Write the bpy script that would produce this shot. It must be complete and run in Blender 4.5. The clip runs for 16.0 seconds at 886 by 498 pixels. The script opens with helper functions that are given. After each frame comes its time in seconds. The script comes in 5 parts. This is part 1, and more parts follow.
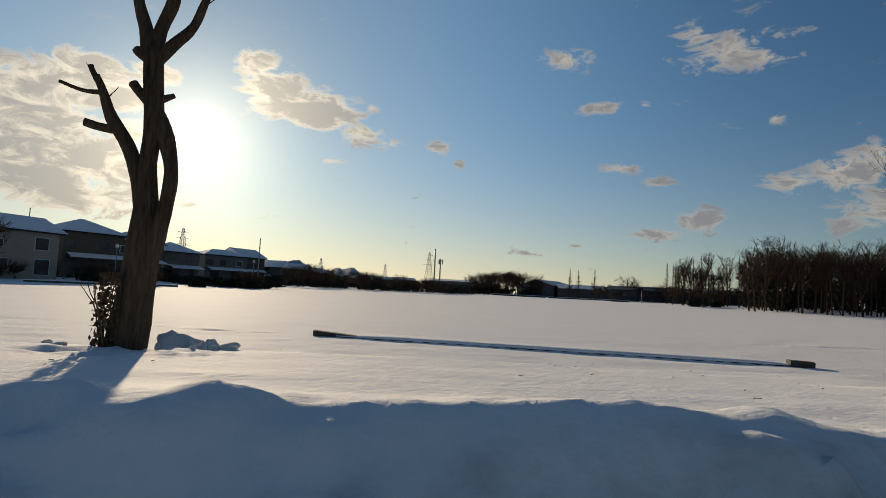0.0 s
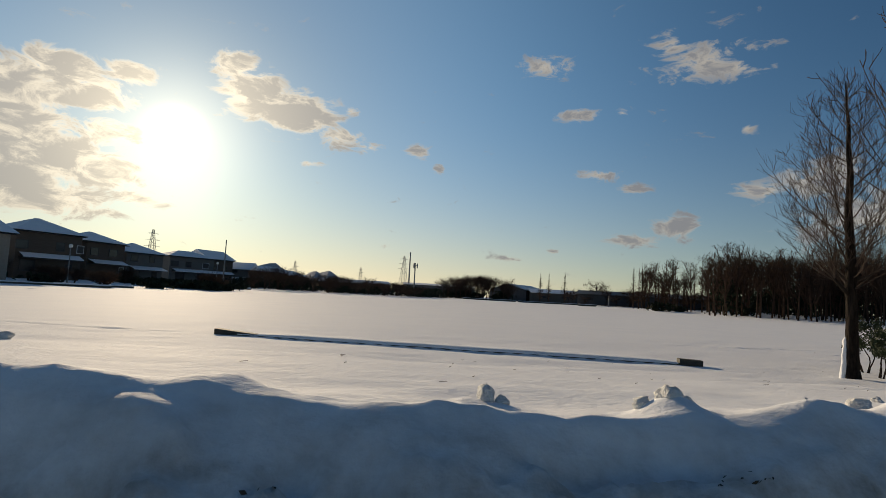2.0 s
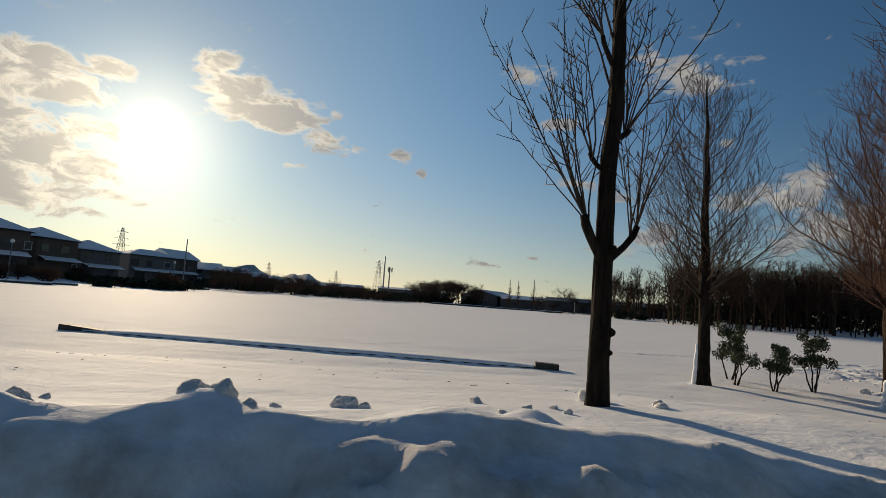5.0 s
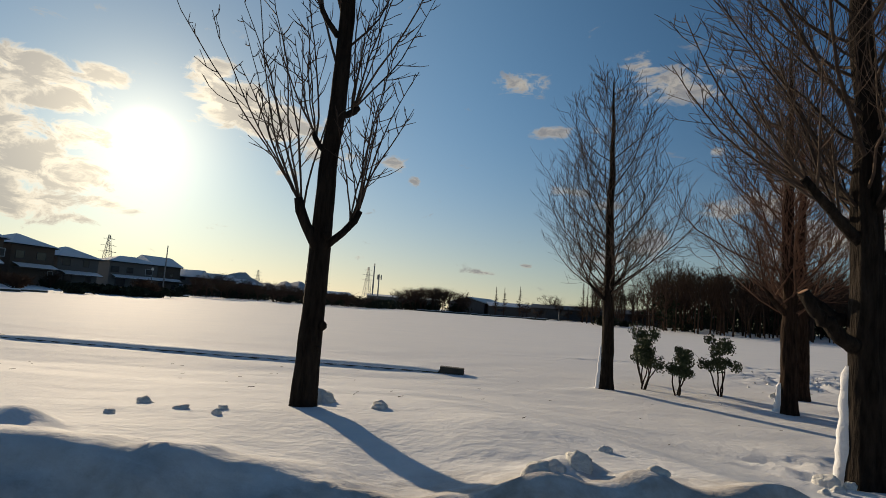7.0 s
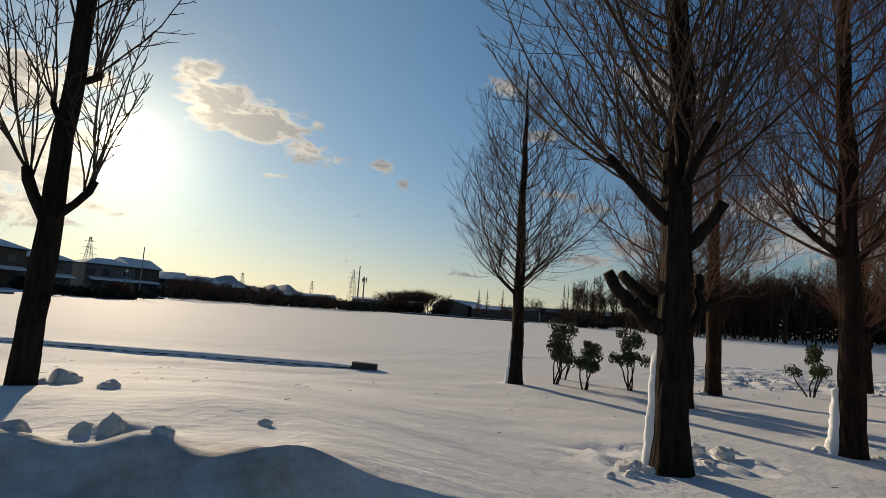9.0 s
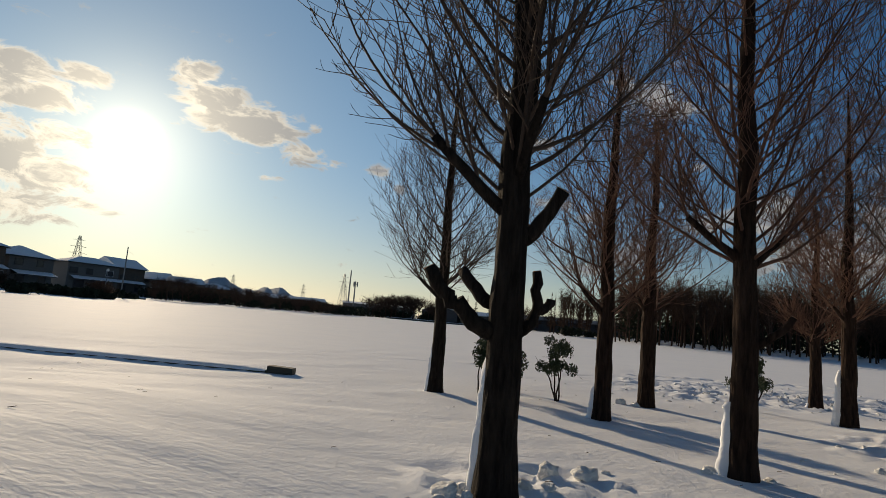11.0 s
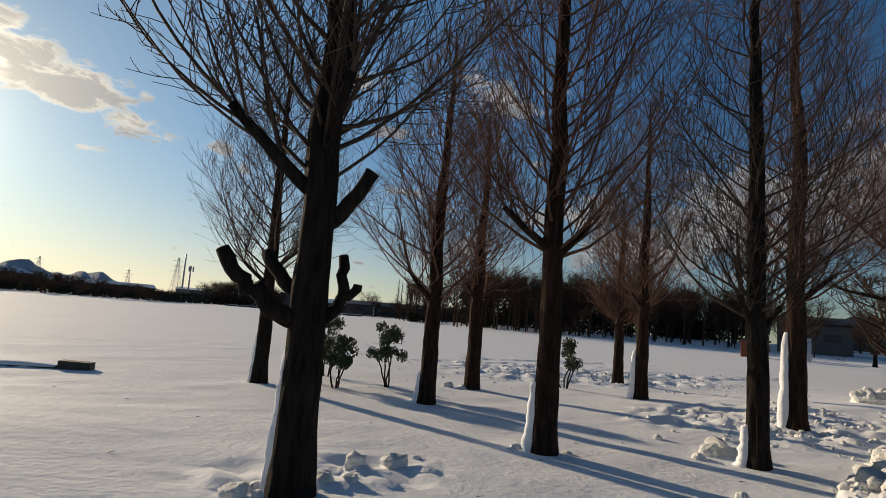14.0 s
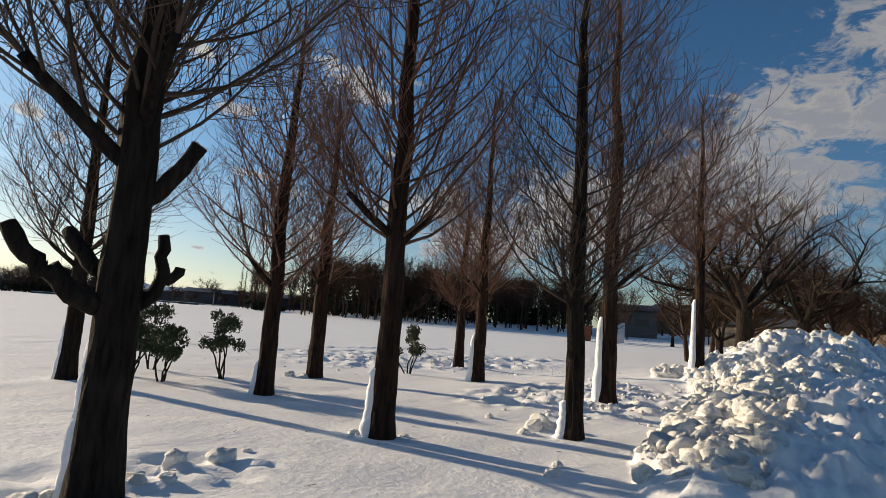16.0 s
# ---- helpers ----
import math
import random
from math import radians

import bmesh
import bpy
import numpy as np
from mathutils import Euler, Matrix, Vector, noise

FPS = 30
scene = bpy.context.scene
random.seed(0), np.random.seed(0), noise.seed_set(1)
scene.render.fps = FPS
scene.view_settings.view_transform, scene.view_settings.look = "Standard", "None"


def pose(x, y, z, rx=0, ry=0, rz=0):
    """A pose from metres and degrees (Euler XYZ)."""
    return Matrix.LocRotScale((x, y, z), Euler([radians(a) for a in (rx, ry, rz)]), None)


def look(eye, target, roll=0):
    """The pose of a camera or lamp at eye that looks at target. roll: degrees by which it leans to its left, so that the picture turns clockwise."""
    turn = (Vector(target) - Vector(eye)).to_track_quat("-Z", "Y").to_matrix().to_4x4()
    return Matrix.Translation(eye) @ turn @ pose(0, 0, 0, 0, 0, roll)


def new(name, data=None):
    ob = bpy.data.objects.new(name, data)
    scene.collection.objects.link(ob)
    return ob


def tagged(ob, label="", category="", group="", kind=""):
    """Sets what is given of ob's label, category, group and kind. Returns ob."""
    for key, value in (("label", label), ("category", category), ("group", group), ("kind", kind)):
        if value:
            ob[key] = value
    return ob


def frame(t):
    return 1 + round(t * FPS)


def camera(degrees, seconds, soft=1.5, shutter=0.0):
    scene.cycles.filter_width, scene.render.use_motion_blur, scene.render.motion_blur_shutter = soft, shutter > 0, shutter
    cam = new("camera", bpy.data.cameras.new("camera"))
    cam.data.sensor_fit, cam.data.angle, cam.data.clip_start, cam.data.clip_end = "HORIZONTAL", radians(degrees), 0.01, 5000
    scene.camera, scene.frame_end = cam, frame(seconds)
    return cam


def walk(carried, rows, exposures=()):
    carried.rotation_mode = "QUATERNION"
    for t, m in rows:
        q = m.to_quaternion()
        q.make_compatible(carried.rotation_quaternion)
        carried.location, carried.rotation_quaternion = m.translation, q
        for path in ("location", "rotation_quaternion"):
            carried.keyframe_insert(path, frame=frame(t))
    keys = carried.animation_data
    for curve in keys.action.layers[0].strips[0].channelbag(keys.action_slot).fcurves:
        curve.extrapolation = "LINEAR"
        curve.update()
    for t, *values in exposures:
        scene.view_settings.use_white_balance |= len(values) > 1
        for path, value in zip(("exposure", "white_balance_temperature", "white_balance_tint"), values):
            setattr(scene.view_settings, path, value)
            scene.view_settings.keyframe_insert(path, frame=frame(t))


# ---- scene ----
# camera and walk: seconds, x, y, z, yaw, pitch, roll
cam = camera(76.2, 16.0, 0.75)
PATH = [
    (0.0, 0.103, 0.043, 1.603, -8.69, 4.13, 2.78),
    (0.5, 0.613, -0.164, 1.585, -9.23, 4.44, 2.79),
    (1.0, 1.167, -0.317, 1.562, -9.68, 4.48, 2.93),
    (1.5, 1.743, -0.349, 1.551, -10.21, 4.57, 2.99),
    (2.0, 2.348, -0.304, 1.548, -10.84, 4.67, 3.09),
    (2.5, 2.973, -0.246, 1.554, -11.26, 4.81, 3.30),
    (3.0, 3.600, -0.216, 1.555, -11.60, 4.87, 3.49),
    (3.5, 4.151, -0.201, 1.549, -12.10, 5.03, 3.67),
    (4.0, 4.706, -0.261, 1.535, -12.37, 5.12, 3.80),
    (6.5, 7.642, -0.422, 1.647, -13.17, 5.90, 4.27),
    (7.0, 8.228, -0.488, 1.607, -13.38, 6.13, 4.04),
    (7.5, 8.774, -0.548, 1.575, -13.72, 6.24, 3.92),
    (8.0, 9.236, -0.606, 1.553, -13.90, 6.26, 3.81),
    (8.5, 9.703, -0.669, 1.536, -14.34, 6.32, 3.88),
    (9.0, 10.151, -0.764, 1.523, -14.51, 6.53, 3.99),
    (11.5, 12.195, -0.486, 1.613, -15.43, 7.51, 5.49),
    (12.0, 12.245, -0.457, 1.621, -16.77, 7.89, 5.36),
    (12.5, 12.281, -0.437, 1.628, -18.60, 8.09, 5.13),
    (13.0, 12.324, -0.434, 1.631, -21.62, 8.08, 4.82),
    (13.5, 12.372, -0.446, 1.629, -25.54, 7.73, 4.63),
    (14.0, 12.416, -0.475, 1.625, -30.28, 7.10, 4.52),
    (14.5, 12.474, -0.486, 1.622, -34.68, 6.59, 4.56),
    (15.0, 12.532, -0.494, 1.622, -38.73, 6.70, 4.45),
    (15.5, 12.553, -0.510, 1.620, -42.35, 6.91, 4.27),
    (16.0, 12.529, -0.520, 1.614, -45.39, 7.03, 4.12),
]


def stand(x, y, z, yaw, pitch, roll):
    return pose(x, y, z, 0, 0, yaw) @ pose(0, 0, 0, 90 + pitch) @ pose(0, 0, 0, 0, 0, roll)


walk(cam, [(t, stand(*r)) for t, *r in PATH], exposures=[(0.0, 0.0, 7050.0, 10.0), (12.0, 0.0, 6850.0, 10.0), (13.5, 0.08, 6750.0, 10.0), (15.0, 0.34, 6750.0, 10.0), (16.0, 0.6, 6750.0, 10.0)])

# ---------------------------------------------------------------- light
SUN_AZ, SUN_EL = radians(-15.4), radians(13.1)
SUN_DIR = Vector((math.sin(SUN_AZ) * math.cos(SUN_EL), math.cos(SUN_AZ) * math.cos(SUN_EL), math.sin(SUN_EL)))
sun = new("sun", bpy.data.lights.new("sun", "SUN"))
sun.data.energy, sun.data.angle, sun.data.color = 4.3, radians(0.55), (1.0, 0.82, 0.59)
sun.matrix_world = look(SUN_DIR * 100, (0, 0, 0))


def sky():
    world = bpy.data.worlds.new("winter_sky")
    world.use_nodes = True
    scene.world = world
    nt = world.node_tree
    nt.nodes.clear()
    N, L = nt.nodes.new, nt.links.new

    def link(a, b):
        if isinstance(a, (int, float)):
            b.default_value = a
        elif isinstance(a, (tuple, Vector)):
            b.default_value = tuple(a)
        else:
            L(a, b)

    def m(op, a, b=0.0, c=0.0, clamp=False):
        n = N("ShaderNodeMath")
        n.operation, n.use_clamp = op, clamp
        for i, v in enumerate((a, b, c)):
            link(v, n.inputs[i])
        return n.outputs[0]

    def v(op, a, b=(0, 0, 0), out=0):
        n = N("ShaderNodeVectorMath")
        n.operation = op
        link(a, n.inputs[0])
        link(b, n.inputs[1])
        return n.outputs[out]

    def ramp(x, lo, hi, a=0.0, b=1.0):
        n = N("ShaderNodeMapRange")
        n.interpolation_type = "SMOOTHSTEP"
        for i, q in enumerate((x, lo, hi, a, b)):
            link(q, n.inputs[i])
        return n.outputs[0]

    def mix(f, a, b, kind="MIX"):
        n = N("ShaderNodeMix")
        n.data_type, n.blend_type, n.clamp_factor = "RGBA", kind, True
        link(f, n.inputs[0])
        link(a, n.inputs[6])
        link(b, n.inputs[7])
        return n.outputs[2]

    way = N("ShaderNodeTexCoord").outputs["Generated"]
    nish = N("ShaderNodeTexSky")
    nish.sky_type, nish.sun_disc = "NISHITA", False
    nish.sun_elevation, nish.sun_rotation = SUN_EL, SUN_AZ
    nish.altitude, nish.air_density, nish.dust_density, nish.ozone_density = 0, 1.0, 0.28, 2.6
    base = v("SCALE", v("MULTIPLY", nish.outputs[0], (0.57, 0.94, 1.20)))
    base.node.inputs["Scale"].default_value = 0.053

    # clouds: azimuth, elevation, half width, half height (degrees), weight
    banks = [(35.6, 22.3, 5.5, 2.5, 0.84), (38.3, 21.5, 3.5, 1.5, 0.8), (32.7, 23.9, 2.9, 1.6, 0.8), (20.5, 22.7, 3.3, 1.2, 0.95), (23.9, 18.2, 2.8, 0.8, 0.95), (28.2, 18.3, 1.0, 0.6, 0.85),
             (39.1, 16.2, 1.0, 0.7, 0.8), (25.9, 12.5, 2.5, 0.7, 0.85), (29.4, 11.1, 1.7, 0.6, 0.8), (29.4, 6.2, 3.1, 0.7, 0.9), (33.3, 7.5, 2.6, 1.3, 0.95), (40.5, 10.7, 3.5, 1.2, 0.9),
             (44.5, 11.3, 3.6, 2.2, 1.05), (46.4, 12.5, 2.2, 1.6, 0.9), (41.1, 7.1, 1.4, 0.4, 0.65), (17.6, 4.0, 2.3, 0.4, 0.65), (21.9, 4.9, 0.9, 0.4, 0.75), (7.8, 14.2, 1.7, 0.9, 0.95),
             (10.0, 12.7, 0.7, 0.6, 0.8), (-3.1, 12.2, 1.9, 0.4, 0.75), (0.7, 17.6, 1.2, 0.6, 0.75), (5.3, 4.7, 1.5, 0.4, 0.6), (-10.6, 20.2, 2.3, 1.6, 1.3), (-8.8, 18.0, 3.6, 2.6, 1.35),
             (-4.7, 16.8, 4.6, 2.3, 1.35), (-0.1, 15.1, 2.7, 1.2, 1.0), (2.8, 14.3, 1.7, 0.7, 0.8), (-24.7, 16.9, 3.6, 1.9, 1.4), (-28.1, 14.7, 4.8, 2.4, 1.5), (-28.3, 12.2, 5.8, 2.8, 1.5),
             (-24.6, 9.6, 4.9, 2.6, 1.4), (-28.4, 7.9, 6.5, 2.6, 1.5), (-25.6, 6.4, 5.9, 1.9, 1.4), (-20.5, 5.6, 2.6, 0.6, 0.7), (-34.0, 9.1, 4.7, 6.8, 1.2), (-21.5, 15.6, 3.0, 1.8, 1.3), (-20.5, 12.4, 2.8, 1.6, 1.3), (-21.0, 9.2, 3.4, 1.8, 1.35), (-19.5, 17.8, 2.2, 1.2, 1.2), (-17.5, 7.2, 3.0, 0.8, 1.0), (-42, 11, 8, 7, 1.2),
             # 125, 165 and -120: unseen clouds behind the camera, added to grey the ambient light
             (79, 19.5, 9, 5.0, 1.05), (87, 25, 8, 4, 0.95), (73, 13, 11, 6, 1.25), (60, 11, 10, 5, 1.2), (50, 8, 8, 3, 1.0), (95, 15, 12, 6, 0.95), (125, 22, 22, 9, 0.85), (165, 30, 26, 12, 0.8), (-120, 20, 26, 9, 0.8), (-70, 14, 14, 6, 0.95)]
    cover = 0.0
    for az, el, w, h, k in banks:
        a, e = radians(az), radians(el)
        mid = Vector((math.sin(a) * math.cos(e), math.cos(a) * math.cos(e), math.sin(e)))
        right = Vector((math.cos(a), -math.sin(a), 0))
        up = right.cross(mid)
        off = v("SUBTRACT", way, mid)
        x = v("DOT_PRODUCT", off, right / radians(w), 1)
        y = v("DOT_PRODUCT", off, up / radians(h), 1)
        r = m("SQRT", m("ADD", m("MULTIPLY", x, x), m("MULTIPLY", y, y)))
        cover = m("MAXIMUM", cover, m("MULTIPLY_ADD", r, -k * 0.72, k))
    grain = N("ShaderNodeTexNoise")
    L(v("MULTIPLY", way, (1, 1, 2.1)), grain.inputs["Vector"])
    for key, val in (("Scale", 17.0), ("Detail", 10.0), ("Roughness", 0.66), ("Distortion", 0.5)):
        grain.inputs[key].default_value = val
    fine = grain.outputs["Fac"]
    dens = m("ADD", cover, m("MULTIPLY_ADD", fine, 2.5, -1.56))
    cloud = ramp(dens, 0.02, 0.42)
    core = ramp(m("MULTIPLY_ADD", fine, 1.8, m("MULTIPLY", cover, 0.3)), 0.92, 1.28)
    near = v("DOT_PRODUCT", way, SUN_DIR, 1)
    near = m("MAXIMUM", near, 0.0)
    lit = mix(core, (0.66, 0.62, 0.55, 1), (0.30, 0.31, 0.34, 1))
    lit = mix(ramp(near, 0.0, 0.5), mix(core, (0.36, 0.35, 0.33, 1), (0.24, 0.25, 0.28, 1)), lit)
    lit = mix(m("MULTIPLY", m("POWER", near, 30.0), m("MULTIPLY_ADD", core, -0.7, 0.95)), lit, (1.42, 1.30, 1.08, 1))
    # thin veil and aureole round the sun
    halo = 0.0
    for power, gain in ((14.0, 0.15), (90.0, 0.26), (260.0, 0.36), (5000.0, 60.0)):
        halo = m("MULTIPLY_ADD", m("POWER", near, power), gain, halo)
    # pale winter haze low over the horizon, thicker towards the sun
    low = m("POWER", m("SUBTRACT", 1.0, m("ABSOLUTE", v("DOT_PRODUCT", way, (0, 0, 1), 1)), clamp=True), 9.0)
    haze = m("MULTIPLY", low, m("MULTIPLY_ADD", m("POWER", near, 3.0), 0.80, 0.18))
    glow = v("SCALE", (1.0, 0.86, 0.60))
    L(halo, glow.node.inputs["Scale"])
    lifted = v("SCALE", lit)
    lifted.node.inputs["Scale"].default_value = 0.76
    clear = v("SCALE", (0.34, 0.68, 1.0))
    L(m("MULTIPLY", m("MULTIPLY", m("MULTIPLY", m("POWER", near, 4.2), m("SUBTRACT", 1.0, m("POWER", near, 14.0))), 0.29), m("SUBTRACT", 1.0, low, clamp=True)), clear.node.inputs["Scale"])
    full = v("ADD", mix(m("MULTIPLY", cloud, 0.9), mix(haze, v("ADD", base, clear), (0.92, 0.76, 0.56, 1)), lifted), glow)
    bg = N("ShaderNodeBackground")
    L(full, bg.inputs["Color"])
    bg.inputs["Strength"].default_value = 1.0
    L(bg.outputs[0], N("ShaderNodeOutputWorld").inputs["Surface"])


sky()


# ---------------------------------------------------------------- materials
def material(name, dark, light, rough=0.8, scale=6.0, bump=0.3, stretch=(1, 1, 1), depth=0.02, coarse=0.6, spec=0.3, spread=0.0, through_light=0.0):
    """Two noises (grain and stains) between a dark and a light colour, with relief; spread: shift between pieces."""
    mt = bpy.data.materials.new(name)
    mt.use_nodes = True
    nt = mt.node_tree
    N, L = nt.nodes.new, nt.links.new
    sh = nt.nodes["Principled BSDF"]
    where = N("ShaderNodeTexCoord").outputs["Object"]
    mp = N("ShaderNodeMapping")
    mp.inputs["Scale"].default_value = stretch
    L(where, mp.inputs["Vector"])
    big, small = N("ShaderNodeTexNoise"), N("ShaderNodeTexNoise")
    for n, s, d in ((big, coarse, 3.0), (small, scale, 8.0)):
        n.inputs["Scale"].default_value, n.inputs["Detail"].default_value, n.inputs["Roughness"].default_value = s, d, 0.62
        L(mp.outputs[0], n.inputs["Vector"])
    add = N("ShaderNodeMath")
    add.operation = "MULTIPLY_ADD"
    L(small.outputs["Fac"], add.inputs[0])
    add.inputs[1].default_value = 1.3
    L(big.outputs["Fac"], add.inputs[2])
    rng = N("ShaderNodeMapRange")
    L(add.outputs[0], rng.inputs[0])
    rng.inputs[1].default_value, rng.inputs[2].default_value = 0.7, 1.6
    fac = rng.outputs[0]
    if spread:
        info = N("ShaderNodeNewGeometry").outputs["Random Per Island"]
        sh2 = N("ShaderNodeMath")
        sh2.operation, sh2.use_clamp = "MULTIPLY_ADD", True
        L(info, sh2.inputs[0])
        sh2.inputs[1].default_value = spread
        L(fac, sh2.inputs[2])
        fac = sh2.outputs[0]
    mx = N("ShaderNodeMix")
    mx.data_type = "RGBA"
    L(fac, mx.inputs[0])
    mx.inputs[6].default_value, mx.inputs[7].default_value = (*dark, 1), (*light, 1)
    L(mx.outputs[2], sh.inputs["Base Color"])
    sh.inputs["Roughness"].default_value, sh.inputs["Specular IOR Level"].default_value = rough, spec
    if bump:
        b = N("ShaderNodeBump")
        b.inputs["Strength"].default_value, b.inputs["Distance"].default_value = bump, depth
        L(small.outputs["Fac"], b.inputs["Height"])
        L(b.outputs[0], sh.inputs["Normal"])
    return mt


SNOW = material("snow", (0.78, 0.80, 0.84), (0.90, 0.90, 0.91), 0.85, 9.0, 0.85, depth=0.035, coarse=0.35, spec=0.12)
CLOD = material("broken_snow", (0.66, 0.65, 0.63), (0.86, 0.85, 0.82), 0.85, 16.0, 1.0, depth=0.05, coarse=1.5, spec=0.12, spread=0.25)
DIRT = material("dirty_leaf_litter", (0.03, 0.022, 0.015), (0.12, 0.09, 0.06), 0.9, 30.0, 0.6, depth=0.01)
BARK = material("furrowed_bark", (0.004, 0.003, 0.003), (0.048, 0.037, 0.029), 0.95, 5.0, 1.0, (5.0, 5.0, 0.9), 0.08, 1.2, 0.1)
BARK_RED = material("reddish_bark", (0.005, 0.003, 0.003), (0.066, 0.041, 0.029), 0.95, 5.0, 1.0, (5.0, 5.0, 0.8), 0.08, 1.2, 0.1)
DEADWOOD = material("weathered_dead_wood", (0.014, 0.010, 0.007), (0.14, 0.10, 0.068), 0.9, 6.0, 1.0, (4.0, 4.0, 0.5), 0.06, 0.8, 0.15)
TWIG = material("bare_twigs", (0.016, 0.011, 0.009), (0.10, 0.069, 0.052), 0.85, 5.0, 0.0, spread=0.4, spec=0.2)
TWIG_RED = material("reddish_twigs", (0.03, 0.015, 0.011), (0.17, 0.09, 0.062), 0.85, 5.0, 0.0, spread=0.4, spec=0.2)
CUT = material("sawn_wood", (0.20, 0.10, 0.055), (0.42, 0.24, 0.14), 0.85, 12.0, 0.4, (1, 1, 1), 0.01)
LEAF = material("evergreen_leaves", (0.012, 0.022, 0.010), (0.05, 0.07, 0.03), 0.55, 8.0, 0.0, spread=0.6, spec=0.3)
IVY = material("withered_leaves", (0.03, 0.022, 0.014), (0.13, 0.085, 0.045), 0.8, 8.0, 0.0, spread=0.6)
FARWOOD = material("far_winter_wood", (0.012, 0.009, 0.007), (0.075, 0.046, 0.033), 0.95, 2.0, 0.0, spread=0.5, spec=0.1)
FAREVER = material("far_evergreen", (0.010, 0.014, 0.009), (0.03, 0.036, 0.022), 0.95, 2.0, 0.0, spread=0.5, spec=0.1)
TIMBER = material("wet_dark_timber", (0.035, 0.034, 0.028), (0.10, 0.095, 0.075), 0.75, 9.0, 0.5, (0.6, 5, 5), 0.01)
WALL_BEIGE = material("beige_render", (0.25, 0.22, 0.185), (0.33, 0.295, 0.25), 0.9, 3.0, 0.1)
WALL_BROWN = material("brown_siding", (0.075, 0.06, 0.048), (0.115, 0.092, 0.075), 0.85, 3.0, 0.2, (1, 1, 8))
WALL_GREY = material("grey_siding", (0.10, 0.098, 0.094), (0.15, 0.147, 0.14), 0.85, 3.0, 0.2, (1, 1, 8))
METAL = material("dark_roof_sheet", (0.035, 0.036, 0.04), (0.07, 0.07, 0.075), 0.55, 3.0, 0.1)
PALE_SHEET = material("pale_roof_sheet", (0.42, 0.45, 0.48), (0.55, 0.58, 0.60), 0.5, 1.0, 0.1)
STEEL = material("galvanised_steel", (0.16, 0.16, 0.16), (0.26, 0.26, 0.26), 0.5, 4.0, 0.1, spec=0.5)
GLASS = material("dark_window_glass", (0.02, 0.024, 0.03), (0.05, 0.055, 0.065), 0.15, 1.0, 0.0, spec=0.6)
GLOBE = material("frosted_lamp_globe", (0.65, 0.65, 0.62), (0.78, 0.78, 0.75), 0.35, 2.0, 0.0)
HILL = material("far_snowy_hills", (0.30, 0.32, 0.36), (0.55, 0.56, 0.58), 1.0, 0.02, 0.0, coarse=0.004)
RED = material("red_brown_boards", (0.16, 0.05, 0.03), (0.24, 0.09, 0.05), 0.8, 5.0, 0.2)


def field_snow():
    """Clean snow; what the plough threw up along the road carries gritty dirt and brown stains, darkened to deepen its
    shade.
    """
    mt = material("field_snow", (0.78, 0.80, 0.83), (0.88, 0.88, 0.88), 0.85, 9.0, 0.6, depth=0.03, coarse=0.35, spec=0.12)
    nt = mt.node_tree
    N, L = nt.nodes.new, nt.links.new
    sh = nt.nodes["Principled BSDF"]
    clean = sh.inputs["Base Color"].links[0].from_socket
    where = N("ShaderNodeTexCoord").outputs["Object"]
    xyz = N("ShaderNodeSeparateXYZ")
    L(where, xyz.inputs[0])

    def nz(scale, detail):
        n = N("ShaderNodeTexNoise")
        n.inputs["Scale"].default_value, n.inputs["Detail"].default_value, n.inputs["Roughness"].default_value = scale, detail, 0.65
        L(where, n.inputs["Vector"])
        return n.outputs["Fac"]

    def m(op, a, b, c=0.0, clamp=False):
        n = N("ShaderNodeMath")
        n.operation, n.use_clamp = op, clamp
        for k, q in enumerate((a, b, c)):
            if isinstance(q, float):
                n.inputs[k].default_value = q
            else:
                L(q, n.inputs[k])
        return n.outputs[0]
    road = m("MULTIPLY_ADD", m("ADD", xyz.outputs[1], m("MULTIPLY_ADD", nz(2.2, 4.0), -1.1, 0.55)), -1.6, 3.5, True)
    road = m("MULTIPLY", road, m("MULTIPLY_ADD", xyz.outputs[0], -2.0, 21.6, True))
    # road dirt, its colour deepened and warmed to darken the bank's shaded face
    grit_shade = m("MULTIPLY", road, m("MULTIPLY_ADD", nz(5.0, 8.0), 2.5, -0.62, True))
    spots = m("MULTIPLY", road, m("MULTIPLY_ADD", nz(2.6, 6.0), 9.0, -5.9, True))
    for fac, colour in ((grit_shade, (0.40, 0.355, 0.315, 1)), (spots, (0.20, 0.155, 0.12, 1))):
        mx = N("ShaderNodeMix")
        mx.data_type = "RGBA"
        L(fac, mx.inputs[0])
        L(clean, mx.inputs[6])
        mx.inputs[7].default_value = colour
        clean = mx.outputs[2]
    L(clean, sh.inputs["Base Color"])
    return mt


FIELD = field_snow()


